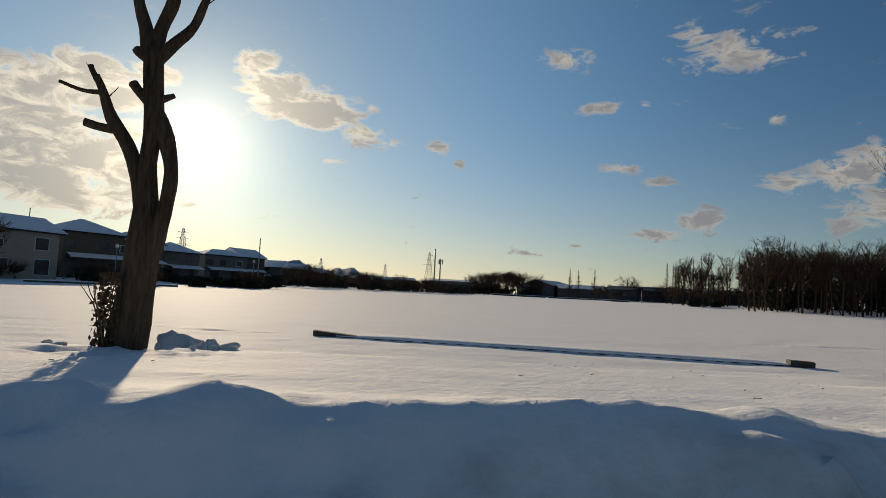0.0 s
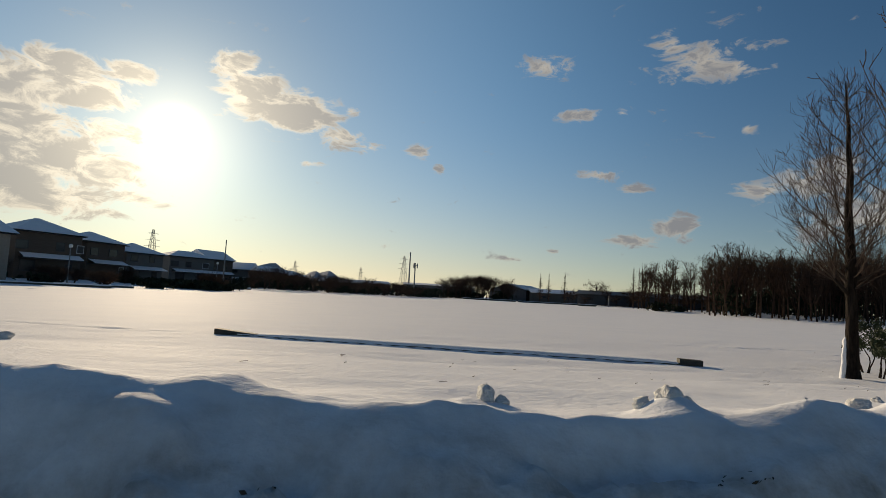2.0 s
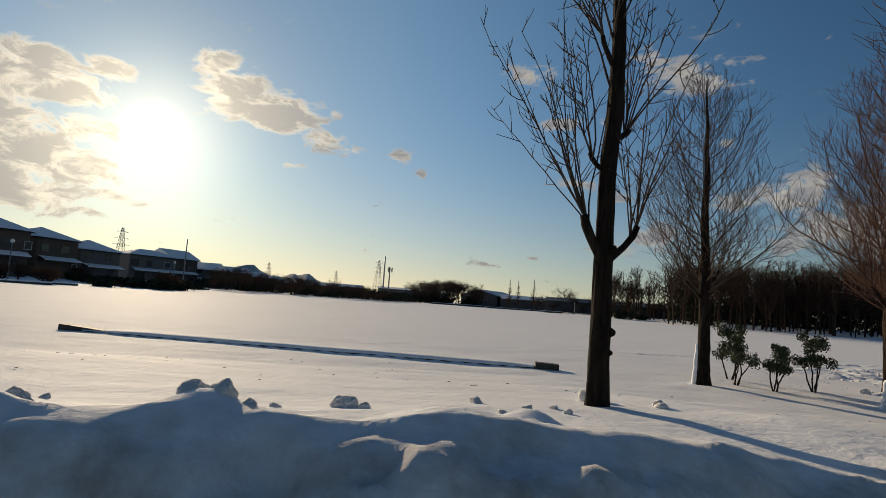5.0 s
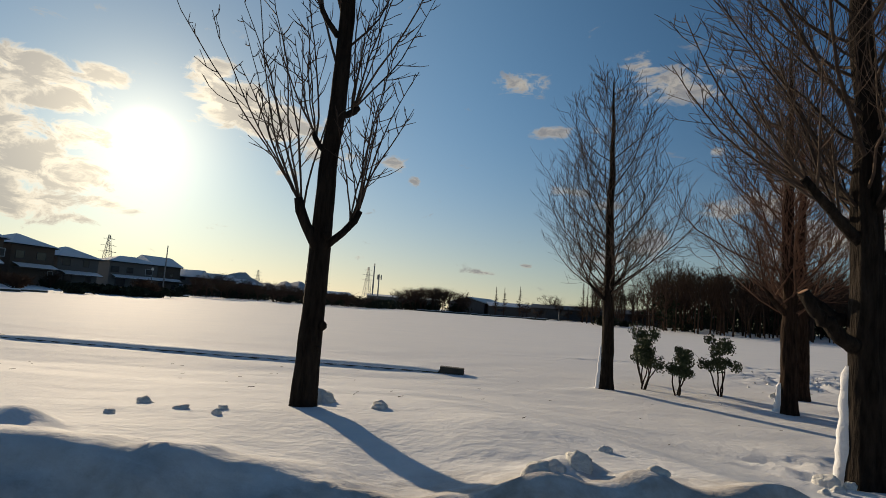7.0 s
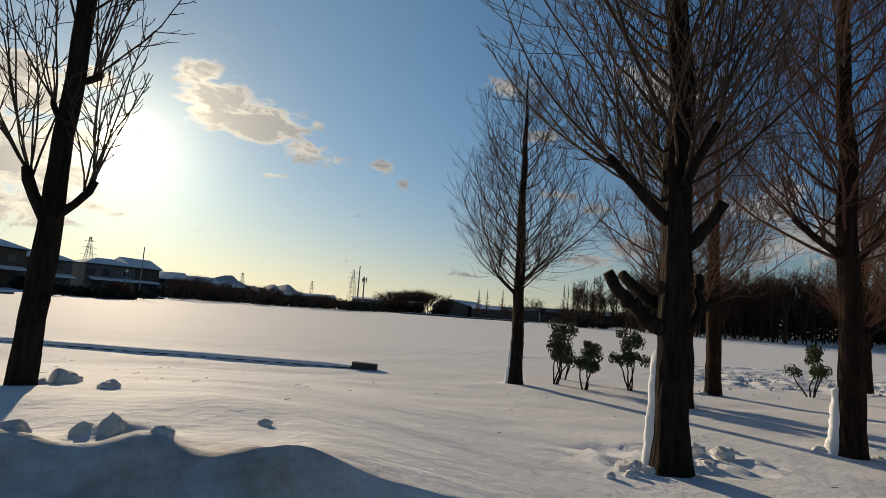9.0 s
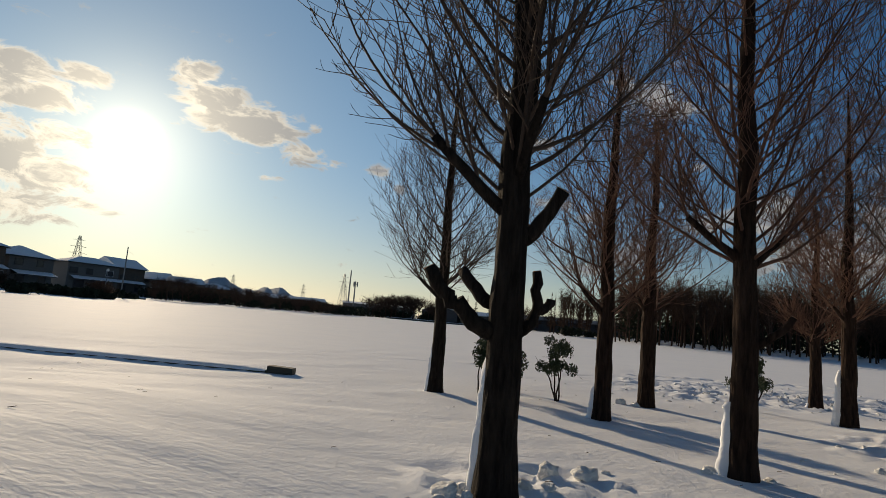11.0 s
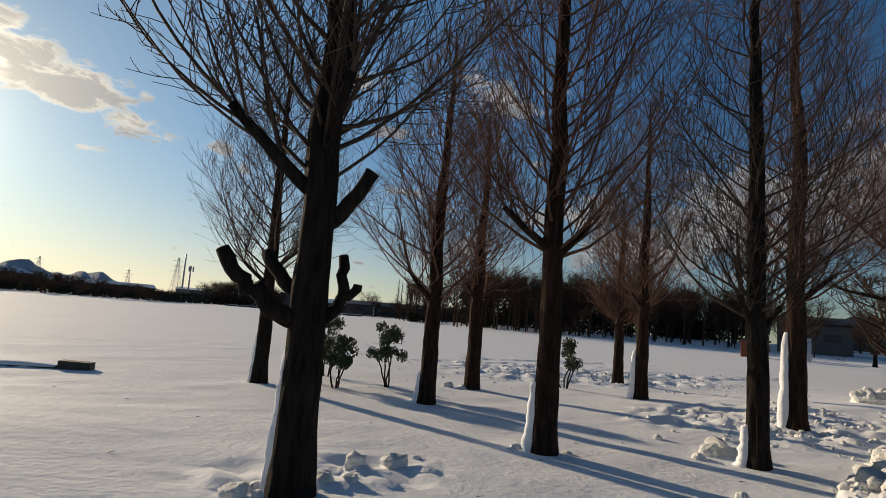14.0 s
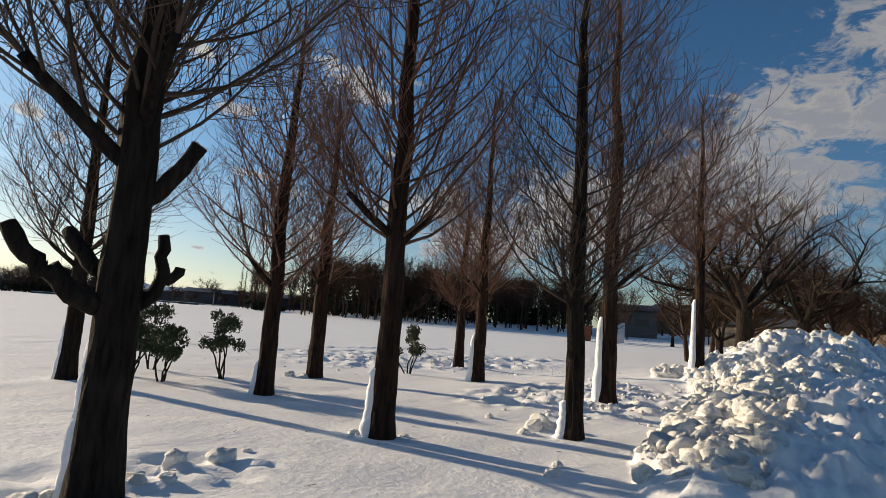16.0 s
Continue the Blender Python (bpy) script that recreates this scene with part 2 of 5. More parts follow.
# ---------------------------------------------------------------- mesh helpers
class Soup:
    """Vertices and faces gathered for one mesh."""

    def __init__(self):
        self.v, self.f = [], []

    def tube(self, pts, radii, sides=5, cap=True):
        """A tapered tube along pts."""
        base, n = len(self.v), len(pts)
        side = None
        for i, (p, r) in enumerate(zip(pts, radii)):
            d = (pts[min(i + 1, n - 1)] - pts[max(i - 1, 0)]).normalized()
            if side is None:
                side = d.orthogonal().normalized()
            side = (side - d * side.dot(d)).normalized()
            up = d.cross(side)
            for k in range(sides):
                a = 2 * math.pi * k / sides
                self.v.append(p + (side * math.cos(a) + up * math.sin(a)) * (r if not callable(r) else r(a)))
        for i in range(n - 1):
            for k in range(sides):
                a, b = base + i * sides + k, base + i * sides + (k + 1) % sides
                self.f.append((a, b, b + sides, a + sides))
        if cap:
            self.f.append(tuple(base + k for k in reversed(range(sides))))
            self.f.append(tuple(base + (n - 1) * sides + k for k in range(sides)))

    def box(self, lo, hi, m=None):
        base = len(self.v)
        for z in (lo[2], hi[2]):
            for x, y in ((lo[0], lo[1]), (hi[0], lo[1]), (hi[0], hi[1]), (lo[0], hi[1])):
                p = Vector((x, y, z))
                self.v.append(m @ p if m else p)
        for q in ((3, 2, 1, 0), (4, 5, 6, 7), (0, 1, 5, 4), (1, 2, 6, 5), (2, 3, 7, 6), (3, 0, 4, 7)):
            self.f.append(tuple(base + k for k in q))

    def poly(self, pts):
        base = len(self.v)
        self.v += [Vector(p) for p in pts]
        self.f.append(tuple(range(base, base + len(pts))))

    def blob(self, c, r, rng, squash=0.8, rough=0.3, level=2):
        """An irregular rounded lump."""
        base = len(self.v)
        verts, faces = ICO[level]
        s = Vector((rng.uniform(0, 90), rng.uniform(0, 90), rng.uniform(0, 90)))
        tw = Euler((rng.uniform(0, 6), rng.uniform(0, 6), rng.uniform(0, 6))).to_matrix()
        ax = Vector((rng.uniform(0.75, 1.25), rng.uniform(0.75, 1.25), squash))
        for p in verts:
            q = tw @ p
            k = 1 + rough * noise.noise(q * 1.6 + s) + rough * 0.5 * noise.noise(q * 4.1 + s)
            self.v.append(Vector(c) + Vector((q.x * ax.x, q.y * ax.y, q.z * ax.z)) * (r * k))
        self.f += [tuple(base + i for i in f) for f in faces]

    def chunk(self, c, r, rng, level=2):
        """A broken, faceted lump."""
        base = len(self.v)
        verts, faces = ICO[level]
        cuts = [(Vector((rng.gauss(0, 1), rng.gauss(0, 1), rng.gauss(0, 1))).normalized(), rng.uniform(0.45, 0.8)) for _ in range(7)]
        s = Vector((rng.uniform(0, 90), rng.uniform(0, 90), 0))
        ax = Vector((rng.uniform(0.7, 1.3), rng.uniform(0.7, 1.3), rng.uniform(0.6, 1.0)))
        for p in verts:
            q = p.copy()
            for n, d in cuts:
                over = q.dot(n) - d
                if over > 0:
                    q -= n * (over * 0.92)
            q *= 1 + 0.22 * noise.noise(q * 2.6 + s) + 0.12 * noise.noise(q * 6.0 + s)
            self.v.append(Vector(c) + Vector((q.x * ax.x, q.y * ax.y, q.z * ax.z)) * (r * 1.35))
        self.f += [tuple(base + i for i in f) for f in faces]

    def leaf(self, c, size, rng):
        base = len(self.v)
        tw = Euler((rng.uniform(0, 6.3), rng.uniform(0, 6.3), rng.uniform(0, 6.3))).to_matrix()
        for x, y, z in ((-0.5, 0, 0), (0, 0.28, 0.06), (0.5, 0, 0), (0, -0.28, 0.06)):
            self.v.append(c + tw @ Vector((x, y, z)) * size)
        self.f.append((base, base + 1, base + 2, base + 3))

    def mesh(self, name, mat, smooth=True):
        me = bpy.data.meshes.new(name)
        me.from_pydata(self.v, [], self.f)
        if smooth:
            me.polygons.foreach_set("use_smooth", [True] * len(me.polygons))
        me.materials.append(mat)
        me.update()
        return me


def _ico():
    out = {}
    for level in (1, 2, 3):
        bm = bmesh.new()
        bmesh.ops.create_icosphere(bm, subdivisions=level, radius=1)
        out[level] = ([v.co.copy() for v in bm.verts], [tuple(v.index for v in f.verts) for f in bm.faces])
        bm.free()
    return out


ICO = _ico()


def part(name, soup, mat, parent, label="", smooth=True):
    ob = new(name, soup.mesh(name, mat, smooth))
    ob.parent = parent
    if label:
        tagged(ob, label)
    return ob


def thing(name, at, label, category, group="", kind=""):
    ob = new(name)
    ob.location = at
    return tagged(ob, label, category, group, kind)


def lattice_noise(x, y, seed):
    """Smooth value noise on arrays."""
    xi, yi = np.floor(x).astype(np.int64), np.floor(y).astype(np.int64)
    fx, fy = x - xi, y - yi
    fx, fy = fx * fx * fx * (fx * (fx * 6 - 15) + 10), fy * fy * fy * (fy * (fy * 6 - 15) + 10)

    def h(a, b):
        n = (a * 374761393 + b * 668265263 + seed * 1274126177) & 0x7FFFFFFF
        n = ((n ^ (n >> 13)) * 1274126177) & 0x7FFFFFFF
        return ((n ^ (n >> 16)) & 0xFFFF) / 32767.5 - 1
    top = h(xi, yi) * (1 - fx) + h(xi + 1, yi) * fx
    low = h(xi, yi + 1) * (1 - fx) + h(xi + 1, yi + 1) * fx
    return top * (1 - fy) + low * fy


def fbm(x, y, seed, octaves=4, gain=0.5):
    s, a = 0, 1.0
    for o in range(octaves):
        s = s + a * lattice_noise(x * 2 ** o + 17.3 * o, y * 2 ** o - 9.1 * o, seed + o)
        a *= gain
    return s


def step(x, a, b):
    t = np.clip((x - a) / (b - a), 0, 1)
    return t * t * (3 - 2 * t)


# ---------------------------------------------------------------- ground: one sheet of snow
BEAM_A, BEAM_B = (-1.08, 18.0), (12.33, 13.52)


def height(x, y):
    """The snow's height: field, roadside bank with its back slope, ploughed pile, trodden patches."""
    x, y = np.asarray(x, float), np.asarray(y, float)
    far = np.hypot(x - 8, y - 5)
    z = 0.012 * fbm(x * 0.9, y * 1.4, 3, 3) + 0.03 * fbm(x * 0.12, y * 0.12, 5, 2) * step(far, 8, 30)
    z = z + 0.75 * step(far, 50, 150) + 1.3 * step(far, 70, 150) * step(x, 60, 160) + 0.3 * step(x, 18, 30) * (1 - step(y, 6, 11)) * (1 - step(far, 30, 60)) + 0.45 * step(far, 60, 130) * step(-x, 10, 60)
    slip = np.interp(x, [-1, 0, 1.5, 4, 7, 10], [0.0, 0.05, 0.35, 0.43, 0.55, 0.62])
    y = y + slip
    # bank along the road: crest line, its heights, steep front, long back slope
    along = 1 - step(x, 10.05, 10.55 + 0.12 * fbm(x * 2, y * 2, 9, 2))
    wave = fbm(x * 0.75, 0 * x + 4.2, 11, 3, 0.6)
    top = np.interp(x, [-8, -1, 0.2, 1, 2.6, 3.5, 4.7, 5.9, 6.5, 7.5, 8.7, 9.15, 10, 13], [1.10, 1.16, 1.13, 1.17, 1.13, 1.06, 1.10, 1.11, 1.12, 1.03, 0.89, 0.95, 0.93, 0.9]) + 0.018 * wave
    line = 2.52 + 0.09 * fbm(x * 0.6, 0 * x + 1.5, 21, 2) - 0.36 * step(x, 7.5, 9.3)
    d = y - line
    left = 1 - step(x, 1, 7)
    shoulder = (np.interp(y, [2.5, 4.3, 7.3, 10, 13], [1.0, 0.83, 0.56, 0.18, 0.0]) * (1 - left) + np.interp(y, [2.5, 4.3, 7.0, 10, 13], [1.0, 0.92, 0.79, 0.38, 0.0]) * left) * (1 - step(x, 9.4, 13.6) * 0.84 - 0.16 * step(x, 14, 17))
    back = np.where(d > 0, np.minimum(top - 0.16 * np.clip(d, 0, 1.6), 9), 0)
    blend = step(d, 0.0, 2.0)
    rear = back * (1 - blend) * along + shoulder * (blend * along + (1 - along))
    lumpy = 0.11 * fbm(x * 1.6 + 7, y * 2.0, 33, 5, 0.52) + 0.045 * fbm(x * 4.2, y * 4.2, 37, 4, 0.6) - 0.12 * step(fbm(x * 1.9, y * 2.6, 71, 2), 0.45, 0.8)
    front = top + np.interp(d, [-1.5, -1.15, -0.55, -0.2, 0], [-1.35, -1.0, -0.38, -0.10, 0.0])
    front = np.maximum(front + lumpy * step(-d, 0.0, 0.4), -0.1)
    edge = 0.03 * fbm(x * 2.6, y * 2.6, 41, 4, 0.55) * np.exp(-(d / 0.45) ** 2)
    road = -0.1 + 0 * x
    side = np.where(d > 0, rear + edge * along, front * along + (1 - along) * (0.10 - 0.2 * step(-y, -1.5, 0)) + edge * along)
    side = np.where(y < 0.6, road, side)
    z = z + np.where(y < 14, side, 0)
    y = y - slip
    # ploughed pile beyond the trees
    ridge = np.interp(x, [17, 21.3, 25.6, 31, 36, 46], [0.9, 1.5, 2.2, 3.6, 4.4, 4.8])
    wide = np.interp(x, [17, 19.7, 23.5, 28, 31.5, 38], [0.5, 1.5, 1.7, 2.3, 3.0, 3.0])
    tall = np.interp(x, [16.8, 18.6, 20.2, 22.4, 25.6, 29, 33, 38, 46, 54], [0, 0.34, 0.52, 0.60, 0.66, 0.9, 1.55, 1.9, 1.9, 0])
    e = np.abs(y - ridge) / wide
    clods = 0.55 + 0.34 * fbm(x * 1.1, y * 1.1, 51, 4, 0.6)
    z = z + tall * np.clip(1.15 - e ** 1.6, 0, 1) * (0.75 + 0.7 * (clods - 0.5)) + 0.16 * np.abs(fbm(x * 2.2, y * 2.2, 57, 5, 0.62)) * step(tall, 0.1, 0.5) * (e < 1.05)
    # drift along the half-buried beam
    bx, by = BEAM_B[0] - BEAM_A[0], BEAM_B[1] - BEAM_A[1]
    ln = math.hypot(bx, by)
    s = ((x - BEAM_A[0]) * bx + (y - BEAM_A[1]) * by) / ln
    q = (-(x - BEAM_A[0]) * by + (y - BEAM_A[1]) * bx) / ln
    ends = step(s, 0.3, 2.2) * (1 - step(s, ln - 1.5, ln - 0.4))
    z = z + ends * 0.06 * step(q, 0.0, 0.1) * (1 - step(q, 0.2, 2.6)) - 0.012 * ends * np.exp(-((q + 0.3) / 0.25) ** 2)
    # trodden snow and footprints
    for cx, cy, rx, ry, k in ((28.5, 15.3, 6.4, 3.4, 1.0), (24.2, 6.8, 3.0, 1.3, 1.0), (24.1, 4.9, 2.8, 0.8, 0.9), (14.4, 4.8, 1.3, 0.7, 0.7),
                              (33, 21, 7, 0.5, 0.9), (36, 15, 6, 0.5, 0.8), (19.6, 21, 4.0, 0.25, 0.5), (25.6, 19, 4.5, 0.3, 0.7), (-2.2, 6.2, 1.0, 0.5, 0.5)):
        inside = np.clip(1.3 - np.hypot((x - cx) / rx, (y - cy) / ry), 0, 1)
        z = z + k * step(inside, 0, 0.6) * 0.075 * fbm(x * 2.9, y * 2.9, 61, 3, 0.65)
    # an old track across the field
    track = np.interp(x, [-40, -15, -5.7, -1.1], [30, 22.0, 18.9, 18.1])
    z = z + 0.035 * fbm(x * 1.2, y * 4, 91, 2) * np.exp(-((y - track) / 0.22) ** 2) * (x < -2) - 0.02 * np.exp(-((y - track) / 0.12) ** 2) * (x < -2)
    for cx, cy, r, dz in ((4.05, 2.31, 0.15, 0.1), (1.92, 2.39, 0.14, 0.04), (3.11, 2.46, 0.16, 0.03), (4.68, 2.06, 0.2, 0.05), (5.47, 2.24, 0.17, 0.08), (-0.47, 2.5, 0.2, 0.06), (9.21, 1.61, 0.2, 0.07), (9.65, 1.65, 0.15, 0.07), (9.5, 2, 0.17, 0.09), (7.04, 2.48, 0.14, 0.07), (10.19, 1.54, 0.2, 0.05)):
        z = z + dz * np.exp(-(((x - cx) / r) ** 2 + ((y - cy) / r) ** 2) ** 1.2)
    return z


def ground_z(x, y):
    return float(height(np.array([x]), np.array([y]))[0])


def spaced(spans, out_lo, out_hi, grow=1.13):
    pts = [spans[0][0]]
    for a, b, s in spans:
        pts += list(np.linspace(a, b, int(round((b - a) / s)) + 1)[1:])
    s = spans[-1][2]
    while pts[-1] < out_hi:
        s *= grow
        pts.append(pts[-1] + s)
    s, low = spans[0][2], []
    p = pts[0]
    while p > out_lo:
        s *= grow
        p -= s
        low.append(p)
    return np.array(low[::-1] + pts)


def snow_ground():
    xs = spaced([(-4.5, 11.5, 0.055), (11.5, 27, 0.09), (27, 38, 0.14)], -2600, 2600)
    ys = spaced([(-0.2, 2.9, 0.05), (2.9, 9, 0.1), (9, 22, 0.16)], -900, 3200)
    X, Y = np.meshgrid(xs, ys)
    Z = height(X, Y)
    nx, ny = len(xs), len(ys)
    co = np.stack([X, Y, Z], -1).reshape(-1, 3)
    i = np.arange(nx * (ny - 1)).reshape(ny - 1, nx)[:, :-1].ravel()
    quads = np.stack([i, i + 1, i + nx + 1, i + nx], 1)
    me = bpy.data.meshes.new("ground")
    me.vertices.add(len(co))
    me.vertices.foreach_set("co", co.ravel())
    me.loops.add(quads.size)
    me.loops.foreach_set("vertex_index", quads.ravel())
    me.polygons.add(len(quads))
    me.polygons.foreach_set("loop_start", np.arange(0, quads.size, 4))
    me.polygons.foreach_set("use_smooth", [True] * len(quads))
    me.materials.append(FIELD)
    me.update(calc_edges=True)
    me.validate()
    return tagged(new("ground", me), "wide park field and roadside bank under clean white snow", "snow", kind="structure")


snow_ground()


# ---------------------------------------------------------------- trees
def bend(start, way, length, rng, lift=0.0, wobble=0.12, n=6):
    """Points of a branch that starts along way and curves upward by lift."""
    pts, d = [Vector(start)], Vector(way).normalized()
    for _ in range(n):
        d = (d + Vector((rng.gauss(0, wobble), rng.gauss(0, wobble), rng.gauss(0, wobble * 0.6) + lift / n))).normalized()
        pts.append(pts[-1] + d * (length / n))
    return pts


def taper(r0, r1, n, power=1.0):
    return [r0 + (r1 - r0) * (i / n) ** power for i in range(n + 1)]


def twigs_on(soup, pts, length, rng, count, r0, lift=0.5, first=0.2, sub=2):
    """Side shoots along a branch, each with a few finer ones."""
    n = len(pts) - 1
    for i in range(count):
        s = (first + (1 - first) * (i + rng.random()) / count) * n
        k = min(int(s), n - 1)
        p = pts[k].lerp(pts[k + 1], s - k)
        d = (pts[k + 1] - pts[k]).normalized()
        a = rng.uniform(0, 6.283)
        o = d.orthogonal().normalized()
        o = (o * math.cos(a) + d.cross(o) * math.sin(a))
        ln = length * rng.uniform(0.45, 1.1) * (1.15 - 0.5 * s / n)
        q = bend(p, d * 0.62 + o * 0.85 + Vector((0, 0, 0.15)), ln, rng, lift * 0.8, 0.16, 4)
        soup.tube(q, taper(r0 * rng.uniform(0.8, 1.1), 0.0028, 4), 3, False)
        for _ in range(sub):
            j = rng.randint(1, 3)
            o2 = Vector((rng.gauss(0, 1), rng.gauss(0, 1), rng.gauss(0.5, 0.6))).normalized()
            q2 = bend(q[j], (q[j + 1] - q[j]).normalized() * 0.9 + o2 * 0.6, ln * rng.uniform(0.3, 0.6), rng, lift, 0.1, 3)
            soup.tube(q2, taper(r0 * 0.62, 0.0025, 3), 3, False)


def trunk_ring(r, seed):
    """A furrowed, not quite round section."""
    return lambda a: r * (1 + 0.05 * math.sin(3 * a + seed) + 0.035 * math.sin(7 * a + 2.1 * seed) + 0.022 * math.sin(13 * a + seed * 0.7))


def trunk_mesh(soup, base, top_z, r0, r1, rng, lean=(0, 0), rings=16, flare=0.25, sides=26):
    """A trunk with plated bark: close rings below, wider above, ridges in its outline."""
    low = min(3.2, top_z)
    zs = [-0.25 + (low + 0.25) * i / (rings * 3) for i in range(rings * 3)] + [low + (top_z - low) * (i / rings) for i in range(rings + 1)] if top_z > low else [-0.25 + (top_z + 0.25) * i / (rings * 3) for i in range(rings * 3 + 1)]
    pts, rad = [], []

    def ring(r, z, fade):
        def at(a):
            c, d = math.cos(a), math.sin(a)
            return r * (1 + fade * (0.09 * noise.noise((c * 2.2 + base, d * 2.2, z * 0.9)) + 0.12 * noise.noise((c * 5 + base, d * 5, z * 1.7)) + 0.09 * noise.noise((c * 9, d * 9 + base, z * 4.0))))
        return at
    for z in zs:
        s = (z + 0.25) / (top_z + 0.25)
        k = max(z, 0) / 8
        pts.append(Vector((lean[0] * s + 0.16 * k * noise.noise((z * 0.55, base, 0)) + 0.03 * noise.noise((z * 1.3, base, 4)) * min(1, max(z, 0)),
                           lean[1] * s + 0.16 * k * noise.noise((z * 0.55, base, 9)) + 0.03 * noise.noise((z * 1.3, base, 7)) * min(1, max(z, 0)), z)))
        r = r0 + (r1 - r0) * s ** 1.45 + flare * r0 * math.exp(-max(z, 0) * 5)
        rad.append(ring(r * (1 + 0.05 * noise.noise((z * 1.4, base, 0.3))), z, 1.0))
    soup.tube(pts, rad, sides + 10)
    return pts


def plastered_snow(parent, r, z1, face, seed, width=0.5):
    """Snow blown against one side of a trunk, widening to its foot."""
    s, n, m = Soup(), 14, 9
    for i in range(n + 1):
        k = i / n
        z = -0.05 + (z1 + 0.05) * k
        spread = width * (1.15 - 0.35 * k) + 0.06 * noise.noise((k * 5, seed, 1.0))
        thick = (0.068 + 0.06 * (1 - k) ** 2) * (1 + 0.35 * noise.noise((k * 8, seed, 3.0))) * min(1, (1 - k) * 9 + 0.35)
        for j in range(m + 1):
            u = j / m * 2 - 1
            a = face + u * spread * 1.5
            rr = r * (1.16 - 0.14 * k) * 0.9 + thick * math.sqrt(max(0.0, 1 - u * u)) + 0.010 * noise.noise((u * 3, k * 16, seed))
            s.v.append(Vector((math.cos(a) * rr, math.sin(a) * rr, z)))
    for i in range(n):
        for j in range(m):
            a = i * (m + 1) + j
            s.f.append((a, a + 1, a + m + 2, a + m + 1))
    return part("plastered_snow", s, SNOW, parent, "white snow frozen onto one side of the bark")


def stub(parent, a, b, r0, r1, seed, bark, cut=True, name="stub"):
    """A sawn-off limb with a pale cut end."""
    rng = random.Random(seed)
    a, b = Vector(a), Vector(b)
    n = 6
    pts = [a.lerp(b, i / n) + Vector((0, 0, 0.05 * math.sin(math.pi * i / n) * -1)) + Vector((rng.gauss(0, 0.008), rng.gauss(0, 0.008), rng.gauss(0, 0.008))) for i in range(n + 1)]
    rad = [trunk_ring((r0 + (r1 - r0) * i / n) * (1 + 0.12 * noise.noise((i * 0.9, seed, 0))), seed + i * 0.4) for i in range(n + 1)]
    s = Soup()
    s.tube(pts, rad, 12)
    ob = part(name, s, bark, parent)
    if cut:
        c = Soup()
        d = (pts[-1] - pts[-2]).normalized()
        c.tube([pts[-1] - d * 0.005, pts[-1] + d * 0.006], [r1 * 0.9, r1 * 0.86], 12)
        part("cut_face", c, CUT, ob, "pale orange sawn wood", False)
    return ob


